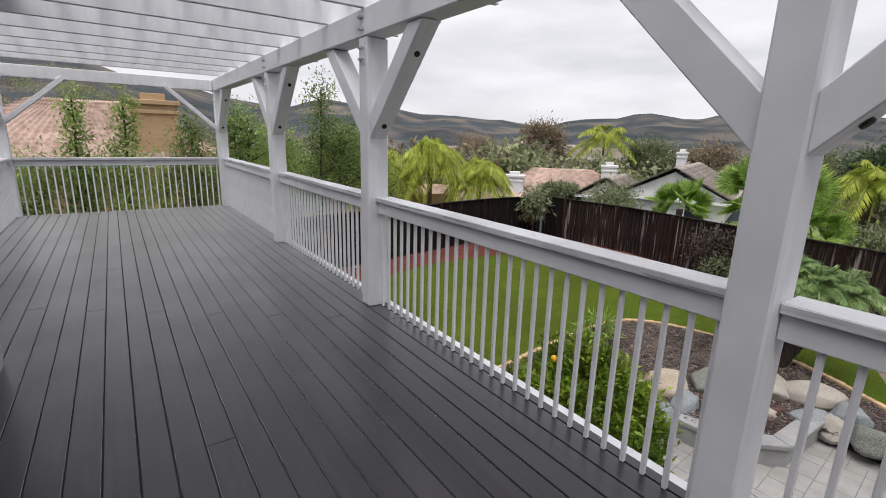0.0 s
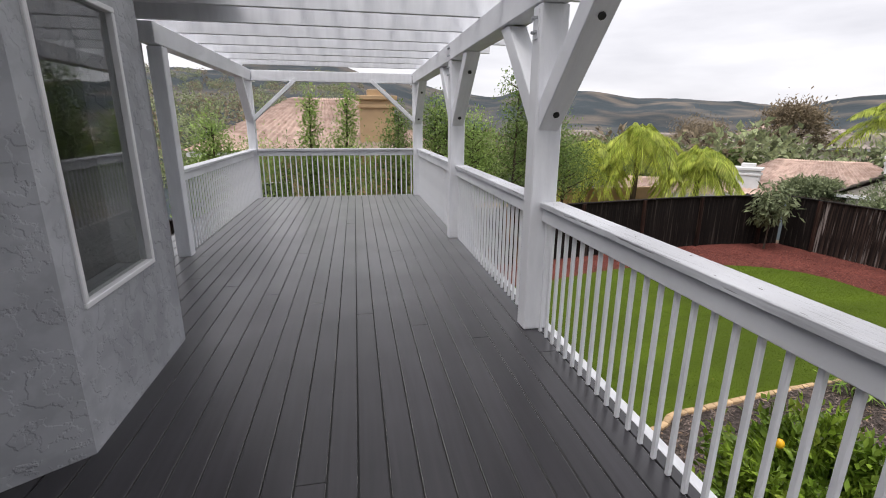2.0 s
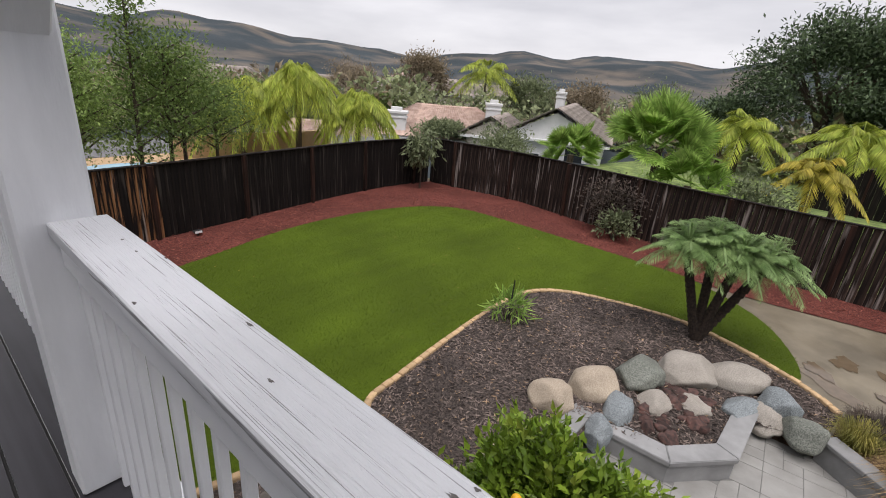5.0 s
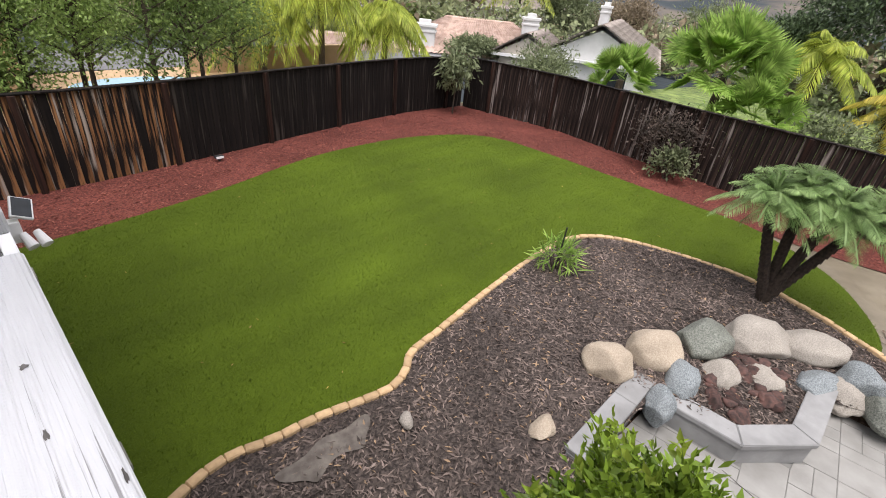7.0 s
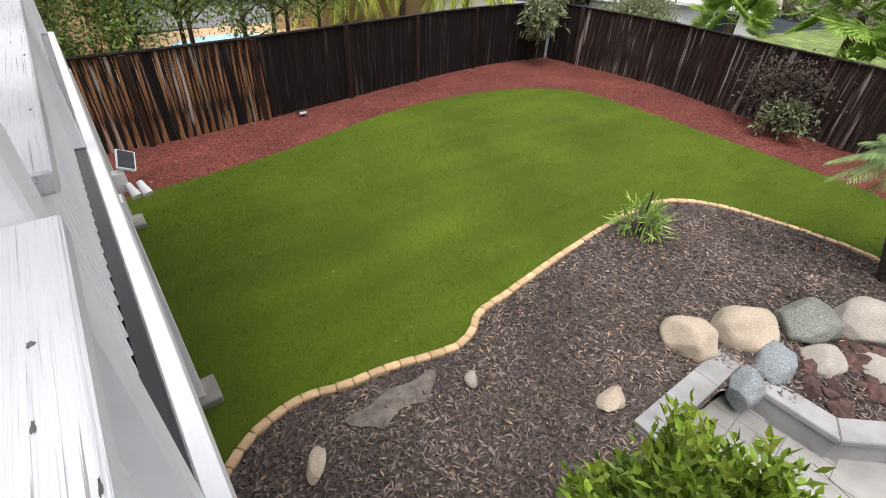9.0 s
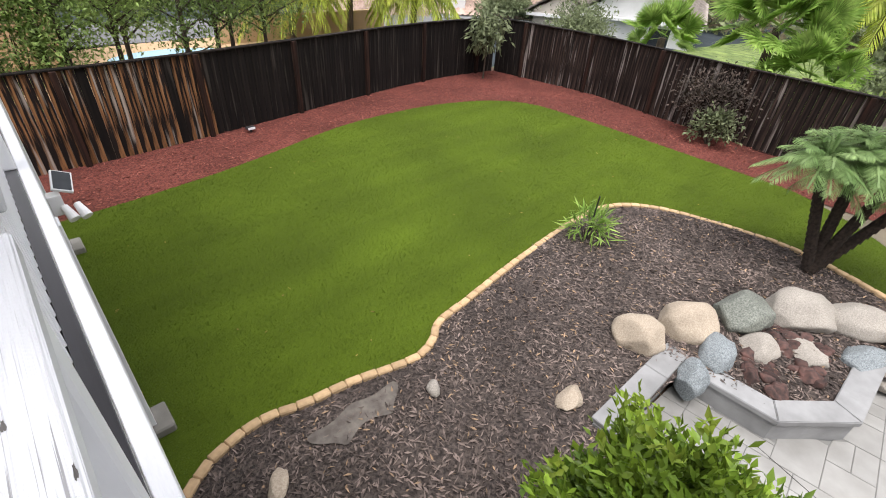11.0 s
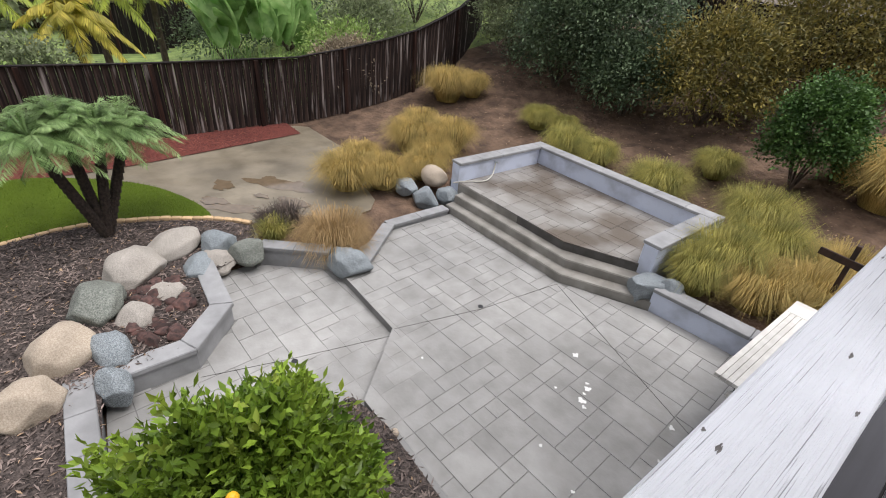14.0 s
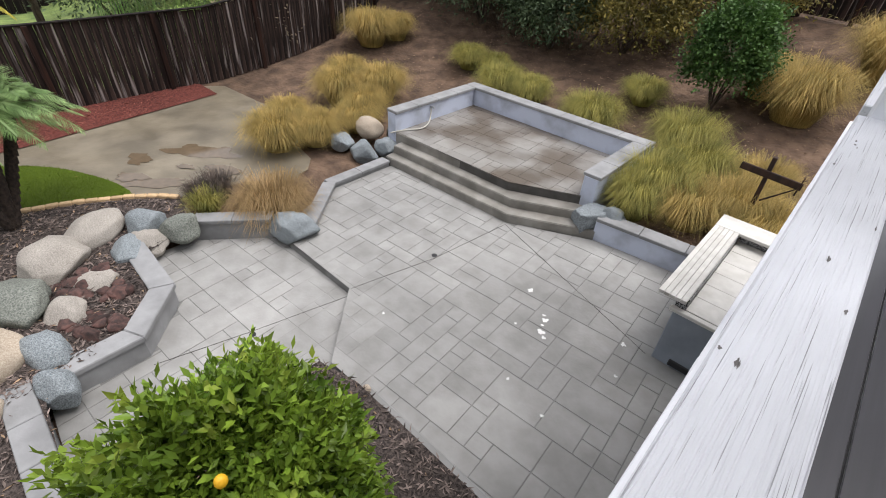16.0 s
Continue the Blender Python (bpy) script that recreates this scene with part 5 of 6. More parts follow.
def feather_palm(name, label, x, y, z, trunks, fronds, length, leaflet, wide, droop, hang, material, bark="darkbark", rad=0.09, n=44, rise=(0.0, 1.2), group=""):
    p = thing(name, label, "palm", (x, y, z), group)
    for tx, ty, th in trunks:
        bm = bmesh.new()
        k = max(5, int(th / 0.09))
        for i in range(k):
            a, b = i / k, (i + 1) / k
            stick(bm, (tx * a, ty * a, th * a - 0.05), (tx * b, ty * b, th * b), rad * (1.12 - 0.15 * a), rad * (0.92 - 0.15 * b), 10)
        part("trunk", bm, bark, p, "rough dark fibrous trunk")
        for i in range(fronds):
            az = i * 2.399 + tx
            up = rise[1] - (rise[1] - rise[0]) * (i / fronds) + rng.normal() * 0.08
            v, f = frond_arrays(np.array([tx, ty, th]), az, up, length * rng.uniform(0.85, 1.1), n, leaflet, wide, droop * rng.uniform(0.8, 1.2), hang)
            fast_mesh("frond", v, f, material, p)
    return p


feather_palm("date_palm", "multi-trunk pygmy date palm with grey-green feathery crown", 10.1, 2.42, G + 0.06, [(-0.25, 0.45, 1.62), (0.10, 0.12, 1.72), (0.05, -0.28, 1.60), (0.30, -0.62, 1.52)], 38, 0.76, 0.23, 0.0075, 0.55, 0.34, "date", rad=0.075, n=70, rise=(-0.1, 1.45))
for x, y, top, L in ((14.4, 20.9, 0.75, 2.6), (12.3, 22.1, 0.1, 2.3), (16.6, 19.3, -0.15, 2.1)):
    z0 = hh(x, y)
    feather_palm("queen_palm", "queen palm with drooping yellow-green fronds", x, y, z0, [(0.1, 0, top - z0)], 60, L, 0.70, 0.036, 1.0, 1.0, "queen", "bark", 0.13, 60, (-0.35, 1.45), "queen palms")
for x, y, top, L, mm in ((20.1, 1.8, -0.6, 1.5, "goldpalm"), (21.5, 4.2, 0.3, 1.9, "queen"), (22.8, 1.0, 0.3, 2.0, "queen"), (24.5, -1.0, 0.6, 2.0, "queen"), (50, 36, 2.0, 5.0, "queen"), (42, 33, -2.5, 2.4, "queen")):
    z0 = hh(x, y)
    feather_palm("queen_palm", "golden-green palm behind the fence", x, y, z0, [(0.1, 0, top - z0)], 22, L, 0.3 * L, 0.03 + 0.01 * L, 0.75, 0.8, mm, "bark", 0.12, 46, (-0.2, 1.3), "queen palms")


def fan_palm(x, y, top, r, n, label):
    z0 = hh(x, y)
    p = thing("fan_palm", label, "palm", (x, y, z0), "fan palms")
    bm = bmesh.new()
    stick(bm, (0, 0, -0.1), (0.05, 0, top - z0), 0.17, 0.12, 12)
    part("trunk", bm, "bark", p)
    for i in range(n):
        az, up = i * 2.399, 1.4 - 1.65 * i / n + rng.normal() * 0.1
        way = np.array([math.cos(az) * math.cos(up), math.sin(az) * math.cos(up), math.sin(up)])
        hub = np.array([0.05, 0, top - z0]) + way * r * rng.uniform(0.45, 0.9)
        side = unit(np.cross(way, [0, 0, 1.0]))
        nor = np.cross(side, way)
        roll = rng.uniform(-1.3, 1.3)
        side, nor = side * math.cos(roll) + nor * math.sin(roll), nor * math.cos(roll) - side * math.sin(roll)
        th = np.linspace(-2.3, 2.3, 44)
        ways = np.cos(th)[:, None] * way + np.sin(th)[:, None] * side + (np.abs(th)[:, None] * 0.12) * nor + rng.normal(size=(44, 3)) * 0.02 - np.array([0, 0, 0.10])
        v, f = leaf_arrays(np.tile(hub, (44, 1)), ways, np.tile(nor, (44, 1)), r * 0.52 * (0.8 + 0.2 * np.cos(th)), r * 0.07, 0.25)
        stem = np.array([[0.05, 0, top - z0], hub + side * 0.015, hub - side * 0.015])
        f = np.concatenate([f, [[len(v), len(v) + 1, len(v) + 2]]])
        fast_mesh("fan", np.concatenate([v, stem]), f, "fan", p)
    return p


fan_palm(19.5, 6.3, -0.45, 1.65, 48, "large fan palm with bright green pleated fronds")
fan_palm(18.6, 4.9, -1.45, 1.2, 24, "fan palm with hanging fronds behind the fence")
fan_palm(18.9, 9.3, -1.15, 1.2, 20, "small fan palm behind the fence")


def bird_of_paradise(x, y, tall, n):
    z0 = hh(x, y)
    p = thing("banana_plant", "clump of giant upright paddle leaves behind the fence", "plant", (x, y, z0))
    for i in range(n):
        a = rng.uniform(0, 6.28)
        lean = rng.uniform(0.05, 0.5)
        foot = np.array([0.6 * math.cos(a * 1.7) * rng.random(), 1.1 * math.sin(a * 1.3) * rng.random(), 0])
        out = np.array([math.cos(a), math.sin(a), 0])
        h = tall * rng.uniform(0.65, 1.05)
        s = np.linspace(0, 1, 9)
        ln = 1.5
        mid = foot + out * (lean * h * s ** 1.6 * 0.7)[:, None] + np.array([0, 0, 1.0]) * (h * 0.55 + ln * s * (1 - 0.35 * s * lean))[:, None]
        side = np.cross(out, [0, 0, 1.0])
        w = 0.31 * np.sin(np.clip(s * 3.0 + 0.12, 0, 3.1)) ** 0.7
        v = np.concatenate([mid - side * w[:, None] + out * 0.05, mid, mid + side * w[:, None] + out * 0.05, [foot - side * 0.03, foot + side * 0.03]])
        f = []
        for k in range(8):
            f += [(k, k + 9, k + 10), (k, k + 10, k + 1), (k + 9, k + 18, k + 19), (k + 9, k + 19, k + 10)]
        f.append((27, 28, 9))
        fast_mesh("leaf", v, f, "banana", p)
    return p


bird_of_paradise(19.3, -2.4, 3.6, 40)
bird_of_paradise(18.8, -3.9, 2.4, 18)
for x, y, s, h, mm in ((17.8, -5.5, 1.3, .7, "pinelight"), (19.0, -7.0, 1.4, .9, "olive"), (17.0, -3.2, .9, .5, "pinelight"), (21.5, -5.0, 1.6, .9, "darkbush"), (18.0, 0.4, .9, .5, "pinelight"), (22, -8, 1.8, 1.2, "darkbush"), (18.0, 11.8, 0.9, 1.0, "olive"), (23, -3, 1.6, 1, "darkbush"),
                       (17.2, 1.8, .7, .5, "ivy"), (17.0, 5.6, .9, .7, "fan"), (17.2, 3.6, .9, .6, "pinelight"), (18.6, 3.0, 1.0, .9, "olive"), (19.0, 12.6, 1.2, 1.1, "olive"), (20, -10, 1.6, 1.4, "olive")):
    bush("shrub", x, y, hh(x, y), s, s, h, mm, "leafy green shrub behind the fence", int(2600 * s), (0.09, 0.2), 60, wide=.4, group="shrubs past the fence")


# ---- houses ----
def tiled_slope(a, b, c, d, material, parent, tile=0.34):
    """A roof plane of rounded tile columns in stepped courses: eave a-b, ridge d-c."""
    a, b, c, d = (np.array(p, float) for p in (a, b, c, d))
    nx = max(6, int(np.linalg.norm(b - a) / tile)) * 4
    ny = max(3, int(np.linalg.norm(d - a) / (tile * 1.15)))
    nor = unit(np.cross(b - a, d - a))
    nor = nor if nor[2] > 0 else -nor
    us, verts, k = np.linspace(0, 1, nx + 1), [], 0
    faces = []
    for j in range(ny):
        for v, lift in ((j / ny, 0.055), ((j + 1) / ny, 0.0)):
            lo, hi = a + (b - a) * us[:, None], d + (c - d) * us[:, None]
            p = lo + (hi - lo) * v + nor * (0.045 * np.cos(us * nx / 4 * 2 * math.pi)[:, None] + lift + 0.05)
            verts.append(p)
        i = np.arange(nx) + 2 * j * (nx + 1)
        faces.append(np.stack([i, i + 1, i + nx + 2, i + nx + 1], 1))
        if j:
            faces.append(np.stack([i - nx - 1, i - nx, i + 1, i], 1))
    return fast_mesh("roof_slope", np.concatenate(verts), np.concatenate(faces), material, parent, "rows of rounded roof tiles")


def house(name, label, x, y, z, turn, length, width, walls, rise, wall_m, roof_m, hip=True, windows=(), over=0.5, tile=0.34):
    """Walls, a tiled roof and windows: windows are (side, along, sill, wide, tall)."""
    h = thing(name, label, "house", (x, y, z))
    h.rotation_euler = (0, 0, turn)
    L, W = length / 2, width / 2
    bm = bmesh.new()
    box(bm, -L, L, -W, W, 0, walls)
    if not hip:
        for s in (-1, 1):
            f = [bm.verts.new((s * L, -W, walls)), bm.verts.new((s * L, W, walls)), bm.verts.new((s * L, 0, walls + rise * W / (W + over)))]
            bm.faces.new(f)
    part("wall", bm, wall_m, h)
    lo, hi = walls - 0.15, walls + rise
    e = [(-L - over, -W - over, lo), (L + over, -W - over, lo), (L + over, W + over, lo), (-L - over, W + over, lo)]
    k = (L - W * 0.8) if hip and L > W * 0.8 else (L + over if not hip else 0.3)
    r0, r1 = (-k, 0, hi), (k, 0, hi)
    roof = part("roof", boxed(-L - over + 0.05, L + over - 0.05, -W - over + 0.05, W + over - 0.05, lo - 0.16, lo, bevel=0.0), "frame", h, "pale fascia and eaves")
    tiled_slope(e[0], e[1], r1, r0, roof_m, h, tile)
    tiled_slope(e[2], e[3], r0, r1, roof_m, h, tile)
    if hip:
        tiled_slope(e[1], e[2], r1, r1, roof_m, h, tile)
        tiled_slope(e[3], e[0], r0, r0, roof_m, h, tile)
    for side, along, sill, wide, tall in windows:
        w = tagged(new("window"), "dark window with a white frame")
        w.parent = h
        w.matrix_basis = {"s": Matrix.Translation((along, -W, sill)), "n": Matrix.Translation((along, W, sill)) @ pose(0, 0, 0, 0, 0, 180), "w": Matrix.Translation((-L, along, sill)) @ pose(0, 0, 0, 0, 0, -90), "e": Matrix.Translation((L, along, sill)) @ pose(0, 0, 0, 0, 0, 90)}[side]
        part("frame", boxed(-wide / 2 - 0.06, wide / 2 + 0.06, -0.05, 0.02, -0.06, tall + 0.06, bevel=0), "frame", w)
        part("pane", boxed(-wide / 2, wide / 2, -0.06, -0.03, 0, tall, bevel=0), "darkglass", w)
    return h


def chimney(parent, x, y, z0, z1, w, material):
    c = part("chimney", boxed(x - w / 2, x + w / 2, y - w * .35, y + w * .35, z0, z1, bevel=0.01), material, parent, "stucco chimney")
    part("crown", boxed(x - w * .58, x + w * .58, y - w * .43, y + w * .43, z1 - 0.02, z1 + 0.16, bevel=0.02), material, c)
    part("band", boxed(x - w * .55, x + w * .55, y - w * .40, y + w * .40, z1 - 0.36, z1 - 0.22, bevel=0.02), material, c)
    part("pot", boxed(x - w * .27, x + w * .27, y - w * .22, y + w * .22, z1 + 0.14, z1 + 0.42, bevel=0.02), material, c)


h1 = house("house", "neighbouring house with salmon clay tile roof and chimney", -0.6, 25.4, -3.6, 0.0, 9.6, 8.4, 3.9, 2.2, "tanwall", "rooftile", True, [("s", -2, 1.2, 1.4, 1.2)])
chimney(h1, 2.5, -3.6, 2.0, 5.95, 1.5, "tanwall")
h2 = house("house", "cream house with pink clay tile roof behind the fence", 32.4, 27.0, -6.3, -0.86, 11.5, 8.5, 3.3, 2.0, "housewall", "rooftile", True, [("s", -2.5, 1.0, 1.5, 1.3), ("s", 2.0, 1.0, 1.5, 1.3)])
chimney(h2, 3.6, -2.4, 3.0, 5.75, 1.1, "whitewall")
chimney(h2, -3.8, -3.6, 2.0, 4.75, 1.5, "whitewall")
h3 = house("house", "white gabled house with brown-grey tile roof", 37.6, 18.8, -5.5, 0.36, 13, 6.6, 3.4, 1.9, "whitewall", "rooftile2", False, [("w", -1.5, 1.6, 1.2, 1.3), ("w", 1.4, 0.2, 1.1, 2.0)])
h4 = house("house", "small gabled wing with brown roof beside the white house", 32.8, 22.0, -5.7, 0.40, 5.5, 3.6, 3.3, 1.2, "housewall", "rooftile2", False, [("w", 0.2, 1.5, 0.8, 1.0)])
chimney(h3, 3.5, 1.0, 3.0, 6.1, 1.0, "whitewall")
h5 = house("house", "two-storey white house with grey roof in the valley", 68, 35.3, -8.2, 0.4, 9, 6, 5.6, 1.8, "whitewall", "rooftile2", True, [("w", -1.5, 3.6, 1.1, 1.2), ("w", 1.4, 3.6, 1.1, 1.2)])
chimney(h5, -3.0, 1.5, 5.0, 8.3, 1.0, "whitewall")
h6 = house("house", "low house with clay tile roof among palms", 21.5, 29.0, -6.4, -0.6, 8, 5.5, 2.8, 1.4, "housewall", "rooftile", True, [("s", 0, 0.9, 1.5, 1.2)])
hrng = random.Random(11)
for i in range(105):
    a, r = radians(hrng.uniform(6, 66)), hrng.uniform(72, 330)
    x, y = r * math.cos(a), r * math.sin(a)
    z = hh(x, y)
    house("house", "distant pale stucco house among trees in the valley", x, y, z - 0.3, hrng.uniform(0, 3), hrng.uniform(9, 15), hrng.uniform(7, 9), hrng.uniform(3, 5.5), 1.9, hrng.choice(["whitewall", "housewall"]), hrng.choice(["rooftile", "rooftile2", "rooftile2"]), True,
          [("w", 0, 1.4, 1.4, 1.2), ("s", -2, 1.4, 1.4, 1.2)] if r < 200 else (), tile=1.2)
tagged(part("retaining_wall", boxed(9.5, 17.5, 22.6, 22.9, -4.6, -1.9), "tanwall"), "tan stucco garden wall below the fence", "wall", kind="structure")
bm = plank_between((2, 27.5, -2.9), (24, 25.5, -2.95), 0.05, 5.0)
tagged(part("road", bm, "asphalt"), "grey street below the back fence", "road", kind="structure")
bm = prism([(7.2 + 2.0 * math.cos(t), 21.2 + 1.3 * math.sin(t)) for t in np.linspace(0, 6.28, 24, endpoint=False)], -3.6, -2.80)
tagged(part("swimming_pool", bm, "pool"), "pale blue kidney-shaped pool below the fence", "pool", kind="structure")
bm = prism([(8.5 + 8.5 * math.cos(t), 20.6 + 3.6 * math.sin(t)) for t in np.linspace(0, 6.28, 24, endpoint=False)], -4.2, -2.84)
tagged(part("pool_surround", bm, "tanwall"), "cream paving round the pool", "paving", kind="structure")


for x, y, tall in ((36.0, -10.5, 4.2), (38.0, -14.0, 4.6), (33.5, -14.5, 4.0), (41.0, -9.0, 4.5), (33.0, -18.5, 4.4)):
    young_tree(x, y, hh(x, y) - 0.05, tall, 1.9, "olive", "orchard tree with a dark bent trunk in the field", 2600, (0.14, 0.3), rad=0.16, levels=14, group="orchard trees", wide=.4, low=.34)


# ---- mid-distance and valley trees ----
def big_tree(x, y, top, r, material, label, n=7000, leaf=(0.3, 0.7), squash=0.8):
    z0 = hh(x, y)
    t = thing("tree", label, "tree", (x, y, z0), "trees in the valley")
    bm = bmesh.new()
    tall = top - z0
    stick(bm, (0, 0, -0.3), (0, 0, tall * 0.6), r * 0.09, r * 0.05)
    for i in range(7):
        a = i * 0.9
        stick(bm, (0, 0, tall * (0.3 + 0.04 * i)), (r * 0.6 * math.cos(a), r * 0.6 * math.sin(a), tall * 0.75), r * 0.04, r * 0.015, 6)
    part("trunk", bm, "bark", t)
    up = min(r * squash, tall * 0.45)
    q, w = clumps((0, 0, tall - up), (r, r, up), n, 60 if r < 5 else 200, 0.5, 0.2 if r < 5 else 0.11)
    fo = leaves("crown", q, w, rng.uniform(*leaf, n), rng.uniform(leaf[0] * 0.4, leaf[1] * 0.4, n), material, t)
    fo["kind"] = "stuff"
    return t


for x, y, top, r, m_, lab in ((45.2, 41.7, 3.2, 3.2, "brown_leaf", "russet-brown round tree beyond the roofs"), (39.1, 47.4, 2.0, 3.0, "brown_leaf", "brown tree beyond the palms"), (53.5, 31.5, 1.6, 3.0, "olive", "grey-green tree beyond the roofs"), (58, 27, 1.4, 4.0, "brown_leaf", "wide russet tree beyond the roofs"),
                              (47.5, 3.0, 7.4, 6.2, "darkbush", "tall dark eucalyptus beyond the fence"), (50, -3.5, 6.6, 6.0, "darkbush", "tall dark tree beyond the fence"), (44, 8.5, 1.2, 2.2, "darkbush", "dark tree beside the eucalyptus"), (33, 36, -0.6, 2.4, "pine", "dark green tree behind the palms"), (25, 39, -0.2, 3.0, "olive", "grey-green tree past the road"),
                              (36, 24.0, -1.8, 1.7, "olive", "grey-green shrub beside the chimney"), (29.3, 24.6, -1.9, 1.6, "olive", "open grey-green shrub before the tiled house"), (60, 18, 1.6, 4, "olive", "grey-green tree in the valley"), (40, -7, 4.5, 4, "olive", "tall tree on the slope"), (18.5, 33, -0.3, 2.6, "pine", "dark tree past the pool")):
    big_tree(x, y, top, r, m_, lab, 6500 if r < 5 else 22000, (0.14, 0.34) if x < 40 else (0.22, 0.5))
n = 2600
a, r = rng.uniform(-0.25, 1.95, n), 45 + 560 * rng.random(n) ** 1.3
cx, cy = r * np.cos(a), r * np.sin(a)
keep = ~((cx < 30) & (cy < 34)) & ~((np.abs(cx - 33) < 9) & (np.abs(cy - 24) < 8)) & ~((np.abs(cx - 38) < 9) & (np.abs(cy - 17) < 6))
cx, cy, r = cx[keep], cy[keep], r[keep]
size = rng.uniform(1.6, 4.2, len(cx))
per = 110
q = unit(rng.normal(size=(len(cx), per, 3))) * rng.uniform(0.45, 1.0, (len(cx), per, 1)) * [1, 1, 0.75]
w = unit(q + rng.normal(size=q.shape) * 0.6).reshape(-1, 3)
q = (q * size[:, None, None] + np.stack([cx, cy, height(cx, cy) + size * 0.62], 1)[:, None]).reshape(-1, 3)
L = np.repeat(size * 0.24, per) * rng.uniform(0.6, 1.2, len(q))
sel = np.repeat(rng.random(len(cx)) < 0.72, per)
tagged(leaves("valley_trees", q[sel], w[sel], L[sel], L[sel] * 0.6, "hill_leaf"), "many small green trees across the valley", "trees", kind="stuff")
tagged(leaves("valley_trees", q[~sel], w[~sel], L[~sel], L[~sel] * 0.6, "brown_leaf"), "many small brownish trees across the valley", "trees", kind="stuff")

# ---- barbecue island, cross, small things ----
isl = thing("barbecue_island", "blue-grey stuccoed outdoor counter with cream tiles and raised bar", "counter", (0, 0, 0))
part("body", boxed(1.3, 2.74, -4.0, -2.08, P2 - 0.02, -1.95, bevel=0.01), "greywall", isl)
part("counter_edge", boxed(1.27, 2.78, -2.10, -2.035, -1.95, -1.905, bevel=0.006), "tile", isl)
for i in range(4):
    for j in range(6):
        x1, y1 = 2.64 - 0.335 * i, -2.11 - 0.30 * j
        part("tile", boxed(x1 - 0.330, x1, y1 - 0.295, y1, -1.948, -1.90, bevel=0.003), "tile", isl)
part("riser", boxed(2.645, 2.76, -3.98, -2.14, -1.949, -1.79), "mosaic", isl, "dark mosaic tile riser")
part("riser", boxed(1.3, 2.64, -3.98, -3.91, -1.949, -1.79), "mosaic", isl, "dark mosaic tile riser")
for i in range(5):
    x0 = 2.655 + 0.058 * i
    part("bar_tile", boxed(x0, x0 + 0.055, -3.80, -2.02, -1.788, -1.745, bevel=0.003), "tile", isl)
part("bar_end", boxed(1.3, 2.945, -4.16, -3.803, -1.788, -1.745, bevel=0.006), "tile", isl)
part("grill_door", boxed(2.2, 2.56, -2.079, -2.05, P2 + 0.03, P2 + 0.12, bevel=0.01), "black", isl, "black vent door")

zc = hh(2.77, -5.05)
cross = thing("wooden_cross", "dark rusty wooden cross standing among grasses", "cross", (2.77, -5.05, zc))
part("upright", plank_between((0, 0, -0.1), (0.02, 0, 1.35), 0.07, 0.055, (0, 1, 0)), "wood", cross)
part("arm", plank_between((-0.42, 0.035, 1.08), (0.36, 0.04, 1.13), 0.10, 0.03), "wood", cross)
part("twig", stick(bmesh.new(), (-0.05, 0.03, 0.72), (-0.38, 0.05, 1.05), 0.014, 0.008), "wood", cross)
part("twig", stick(bmesh.new(), (-0.38, 0.05, 0.95), (-0.40, 0.06, 1.22), 0.012, 0.008), "wood", cross)

cu = bpy.data.curves.new("hose", "CURVE")
cu.dimensions, cu.bevel_depth, cu.bevel_resolution = "3D", 0.014, 2
sp = cu.splines.new("NURBS")
hp = [(8.60, -4.35, -1.98), (8.56, -4.30, -2.15), (8.45, -4.15, TZ + 0.03), (8.35, -3.85, TZ + 0.02), (8.55, -3.60, TZ + 0.02), (8.62, -3.42, TZ + 0.01), (8.70, -3.33, TZ - 0.02)]
sp.points.add(len(hp) - 1)
for p_, c_ in zip(sp.points, hp):
    p_.co = (*c_, 1)
sp.use_endpoint_u = True
hose = new("garden_hose", cu)
cu.materials.append(M["hose"])
tagged(hose, "pale hose lying from a wall tap onto the terrace", "hose")
tagged(part("tap", stick(bmesh.new(), (8.63, -4.36, -1.96), (8.52, -4.36, -1.96), 0.02, 0.02), "metal"), "small dark garden tap on the terrace wall", "tap")
for x, y, z in ((6.29, 0.97, P), (5.78, -1.59, P2)):
    bm = bmesh.new()
    stick(bm, (x, y, z - 0.01), (x, y, z + 0.004), 0.042, 0.04, 16)
    tagged(part("floor_drain", bm, "black"), "small round dark drain in the patio", "drain", "patio drains")
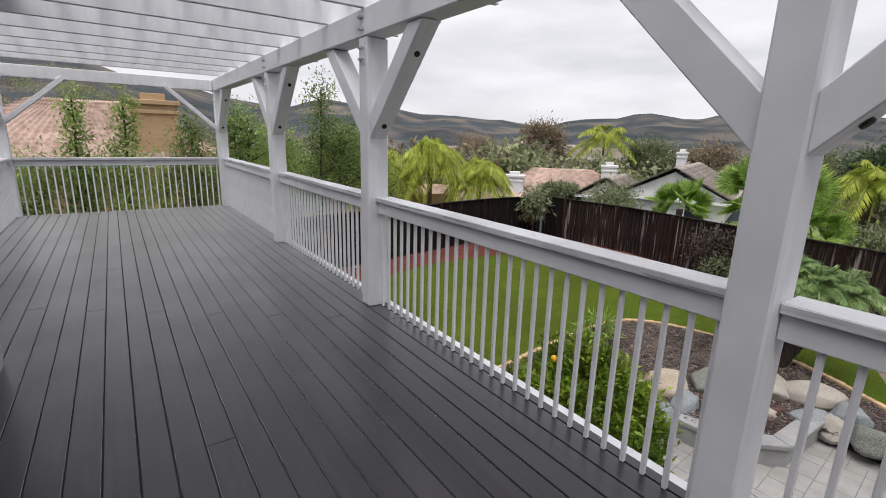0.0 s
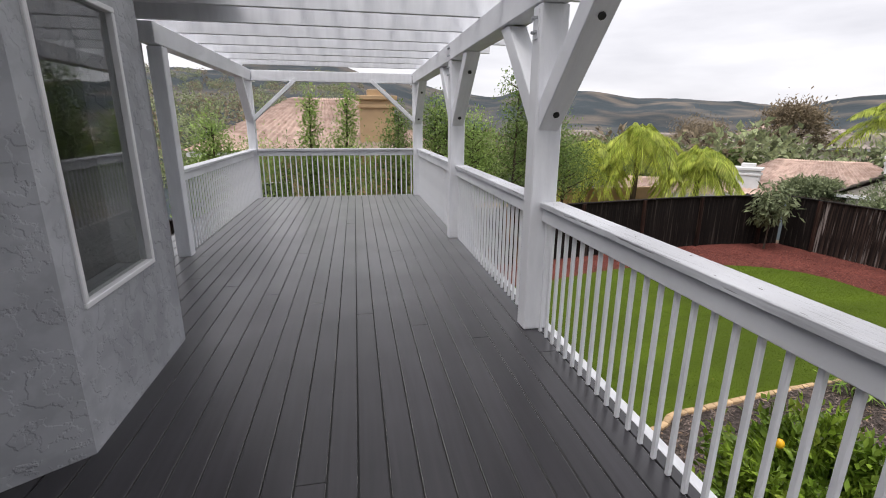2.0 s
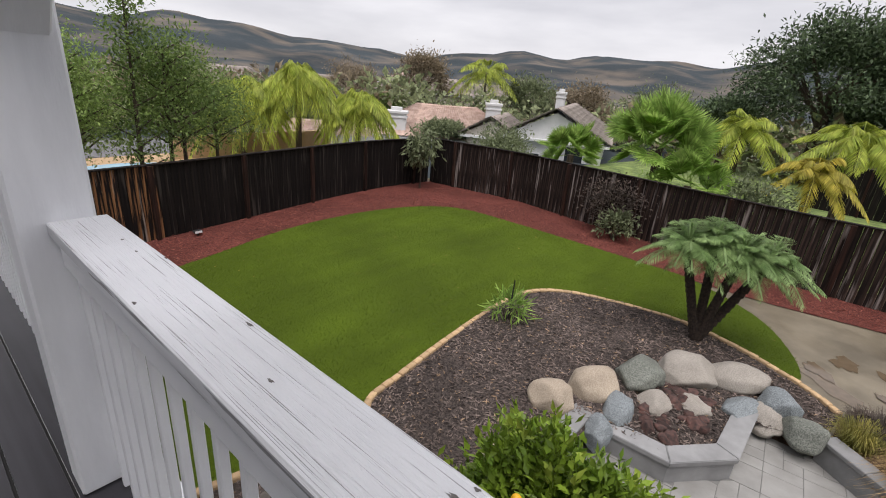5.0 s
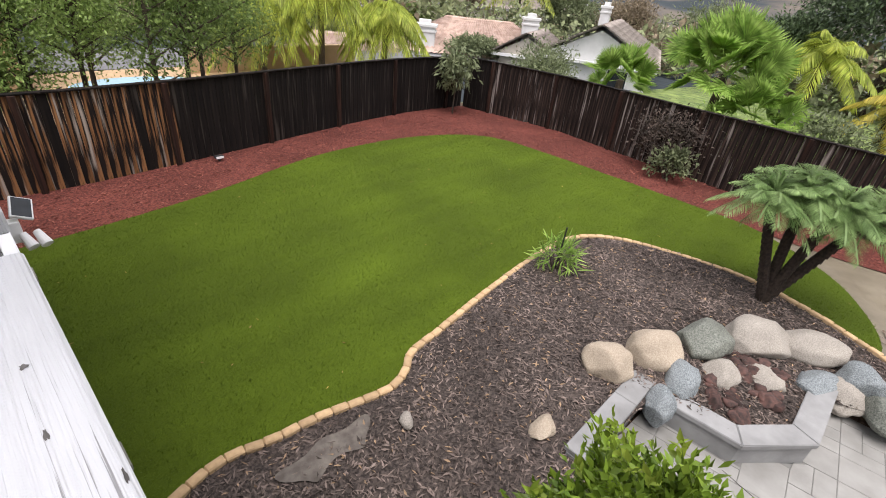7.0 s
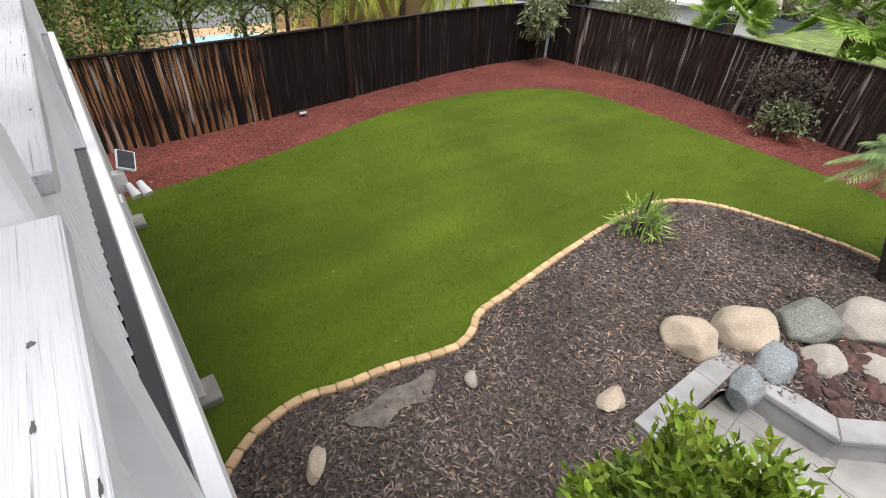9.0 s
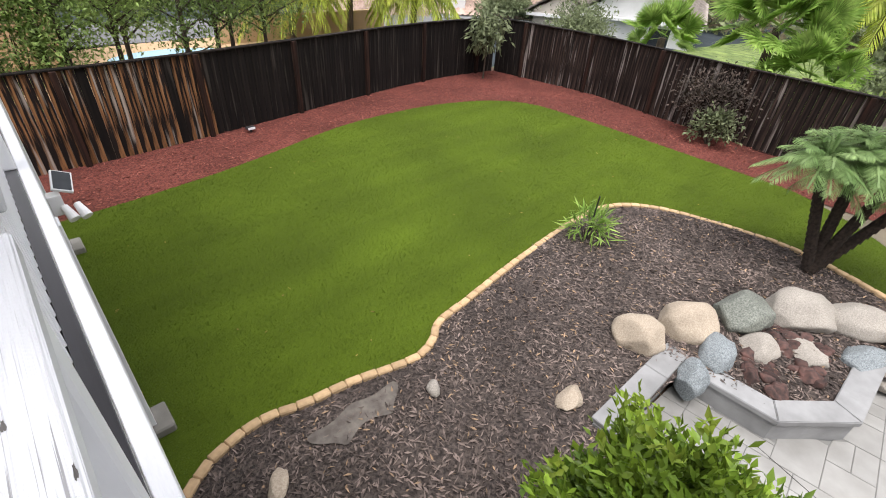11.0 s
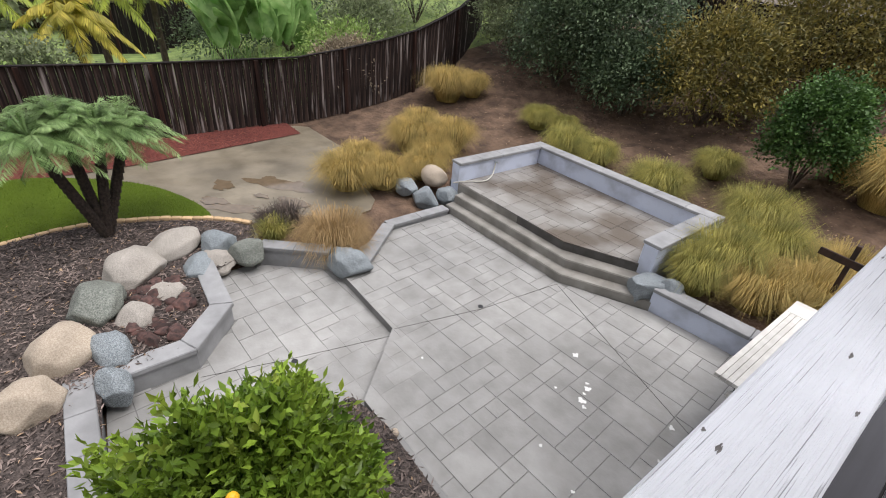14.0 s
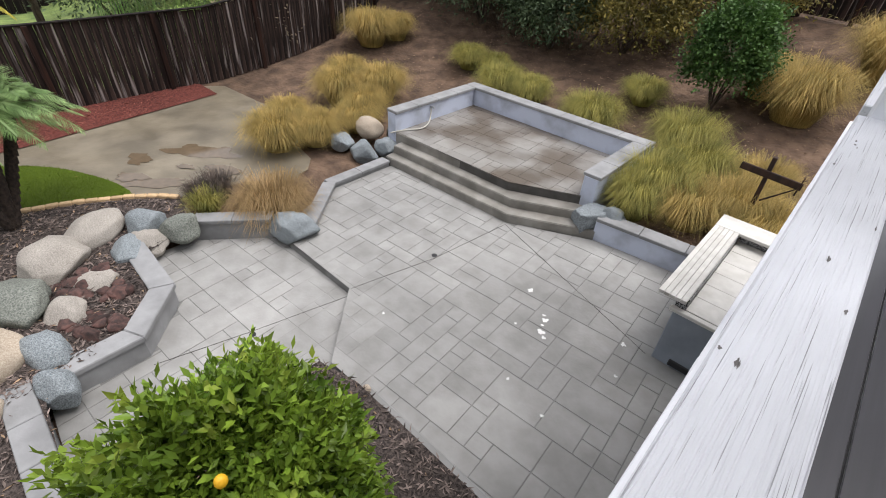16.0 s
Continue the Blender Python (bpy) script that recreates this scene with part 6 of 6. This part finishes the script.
for i, (x, y, s) in enumerate(((4.37, -1.99, .06), (3.92, -1.66, .06), (3.98, -1.72, .035), (3.85, -1.45, .07), (3.78, -1.40, .04), (3.05, -2.0, .05), (3.72, -0.62, .03), (4.15, -1.35, .025), (3.2, -0.5, .03), (3.9, -1.56, .03), (2.9, -1.5, .03), (5.4, -0.3, .025))):
    bm = bmesh.new()
    bm.faces.new([bm.verts.new((x + 0.6 * s * math.cos(t) * (1 + .45 * math.sin(3 * t + i)), y + 0.6 * s * math.sin(t) * (1 + .4 * math.cos(4 * t + i)), P2 + 0.004)) for t in np.linspace(0, 6.28, 22, endpoint=False)])
    tagged(part("paint_splash", bm, "white_spot"), "white paint splash dried on the patio", "stain", "paint splashes")
for x, y in ((4.78, 0.62), (4.66, 0.56)):
    boulder(x, y, P2 + 0.04, .05, .045, .04, "tan_rock", "small round brown pebble on the kerb", 0, .06, "pebble", "pebbles")

# solar flood lamp on the rim of the deck
lamp = thing("solar_light", "cream twin-head solar flood lamp under the deck rim", "lamp", (2.29, 6.45, -0.56))
part("bracket", boxed(-0.03, 0.06, -0.05, 0.05, -0.10, 0.06), "frame", lamp)
pan = part("solar_panel", boxed(-0.09, 0.09, -0.13, 0.13, -0.012, 0.012), "frame", lamp, "tilted solar panel with cream frame")
pan.location, pan.rotation_euler, pan.scale = (0.10, 0.05, 0.12), (0.5, 0.45, 0), (0.75, 0.75, 1)
cell = part("cell", boxed(-0.075, 0.075, -0.115, 0.115, 0.0125, 0.016, bevel=0), "darkglass", pan)
for dx in (0.05, 0.13):
    hd = bmesh.new()
    stick(hd, (dx, -0.08, -0.02), (dx + 0.03, -0.17, -0.10), 0.025, 0.04, 14)
    part("lamp_head", hd, "frame", lamp, "round cream lamp head")
sl = thing("ground_light", "small black solar spotlight on red mulch", "lamp", (6.1, 12.35, G))
part("lamp_head", boxed(-0.10, 0.10, -0.06, 0.06, 0.05, 0.12, bevel=0.02), "black", sl)
part("glass_front", boxed(-0.08, 0.08, -0.067, -0.061, 0.06, 0.11, bevel=0), "frame", sl)
part("stem", boxed(-0.02, 0.02, -0.02, 0.02, -0.05, 0.05), "black", sl)

# ---- paving stones ----
paving("paving_upper", UP, P2, 0.2, 0.07, "slab", "joint", "pale grey stamped concrete patio in an ashlar pattern")
paving("paving_lower", LOW, P, 0.2, 0.07, "slab", "joint", "pale grey stamped concrete patio one step lower")
paving("paving_terrace", TER, TZ, 0.2, 0.07, "damp", "jointdark", "damp stained stamped concrete terrace")
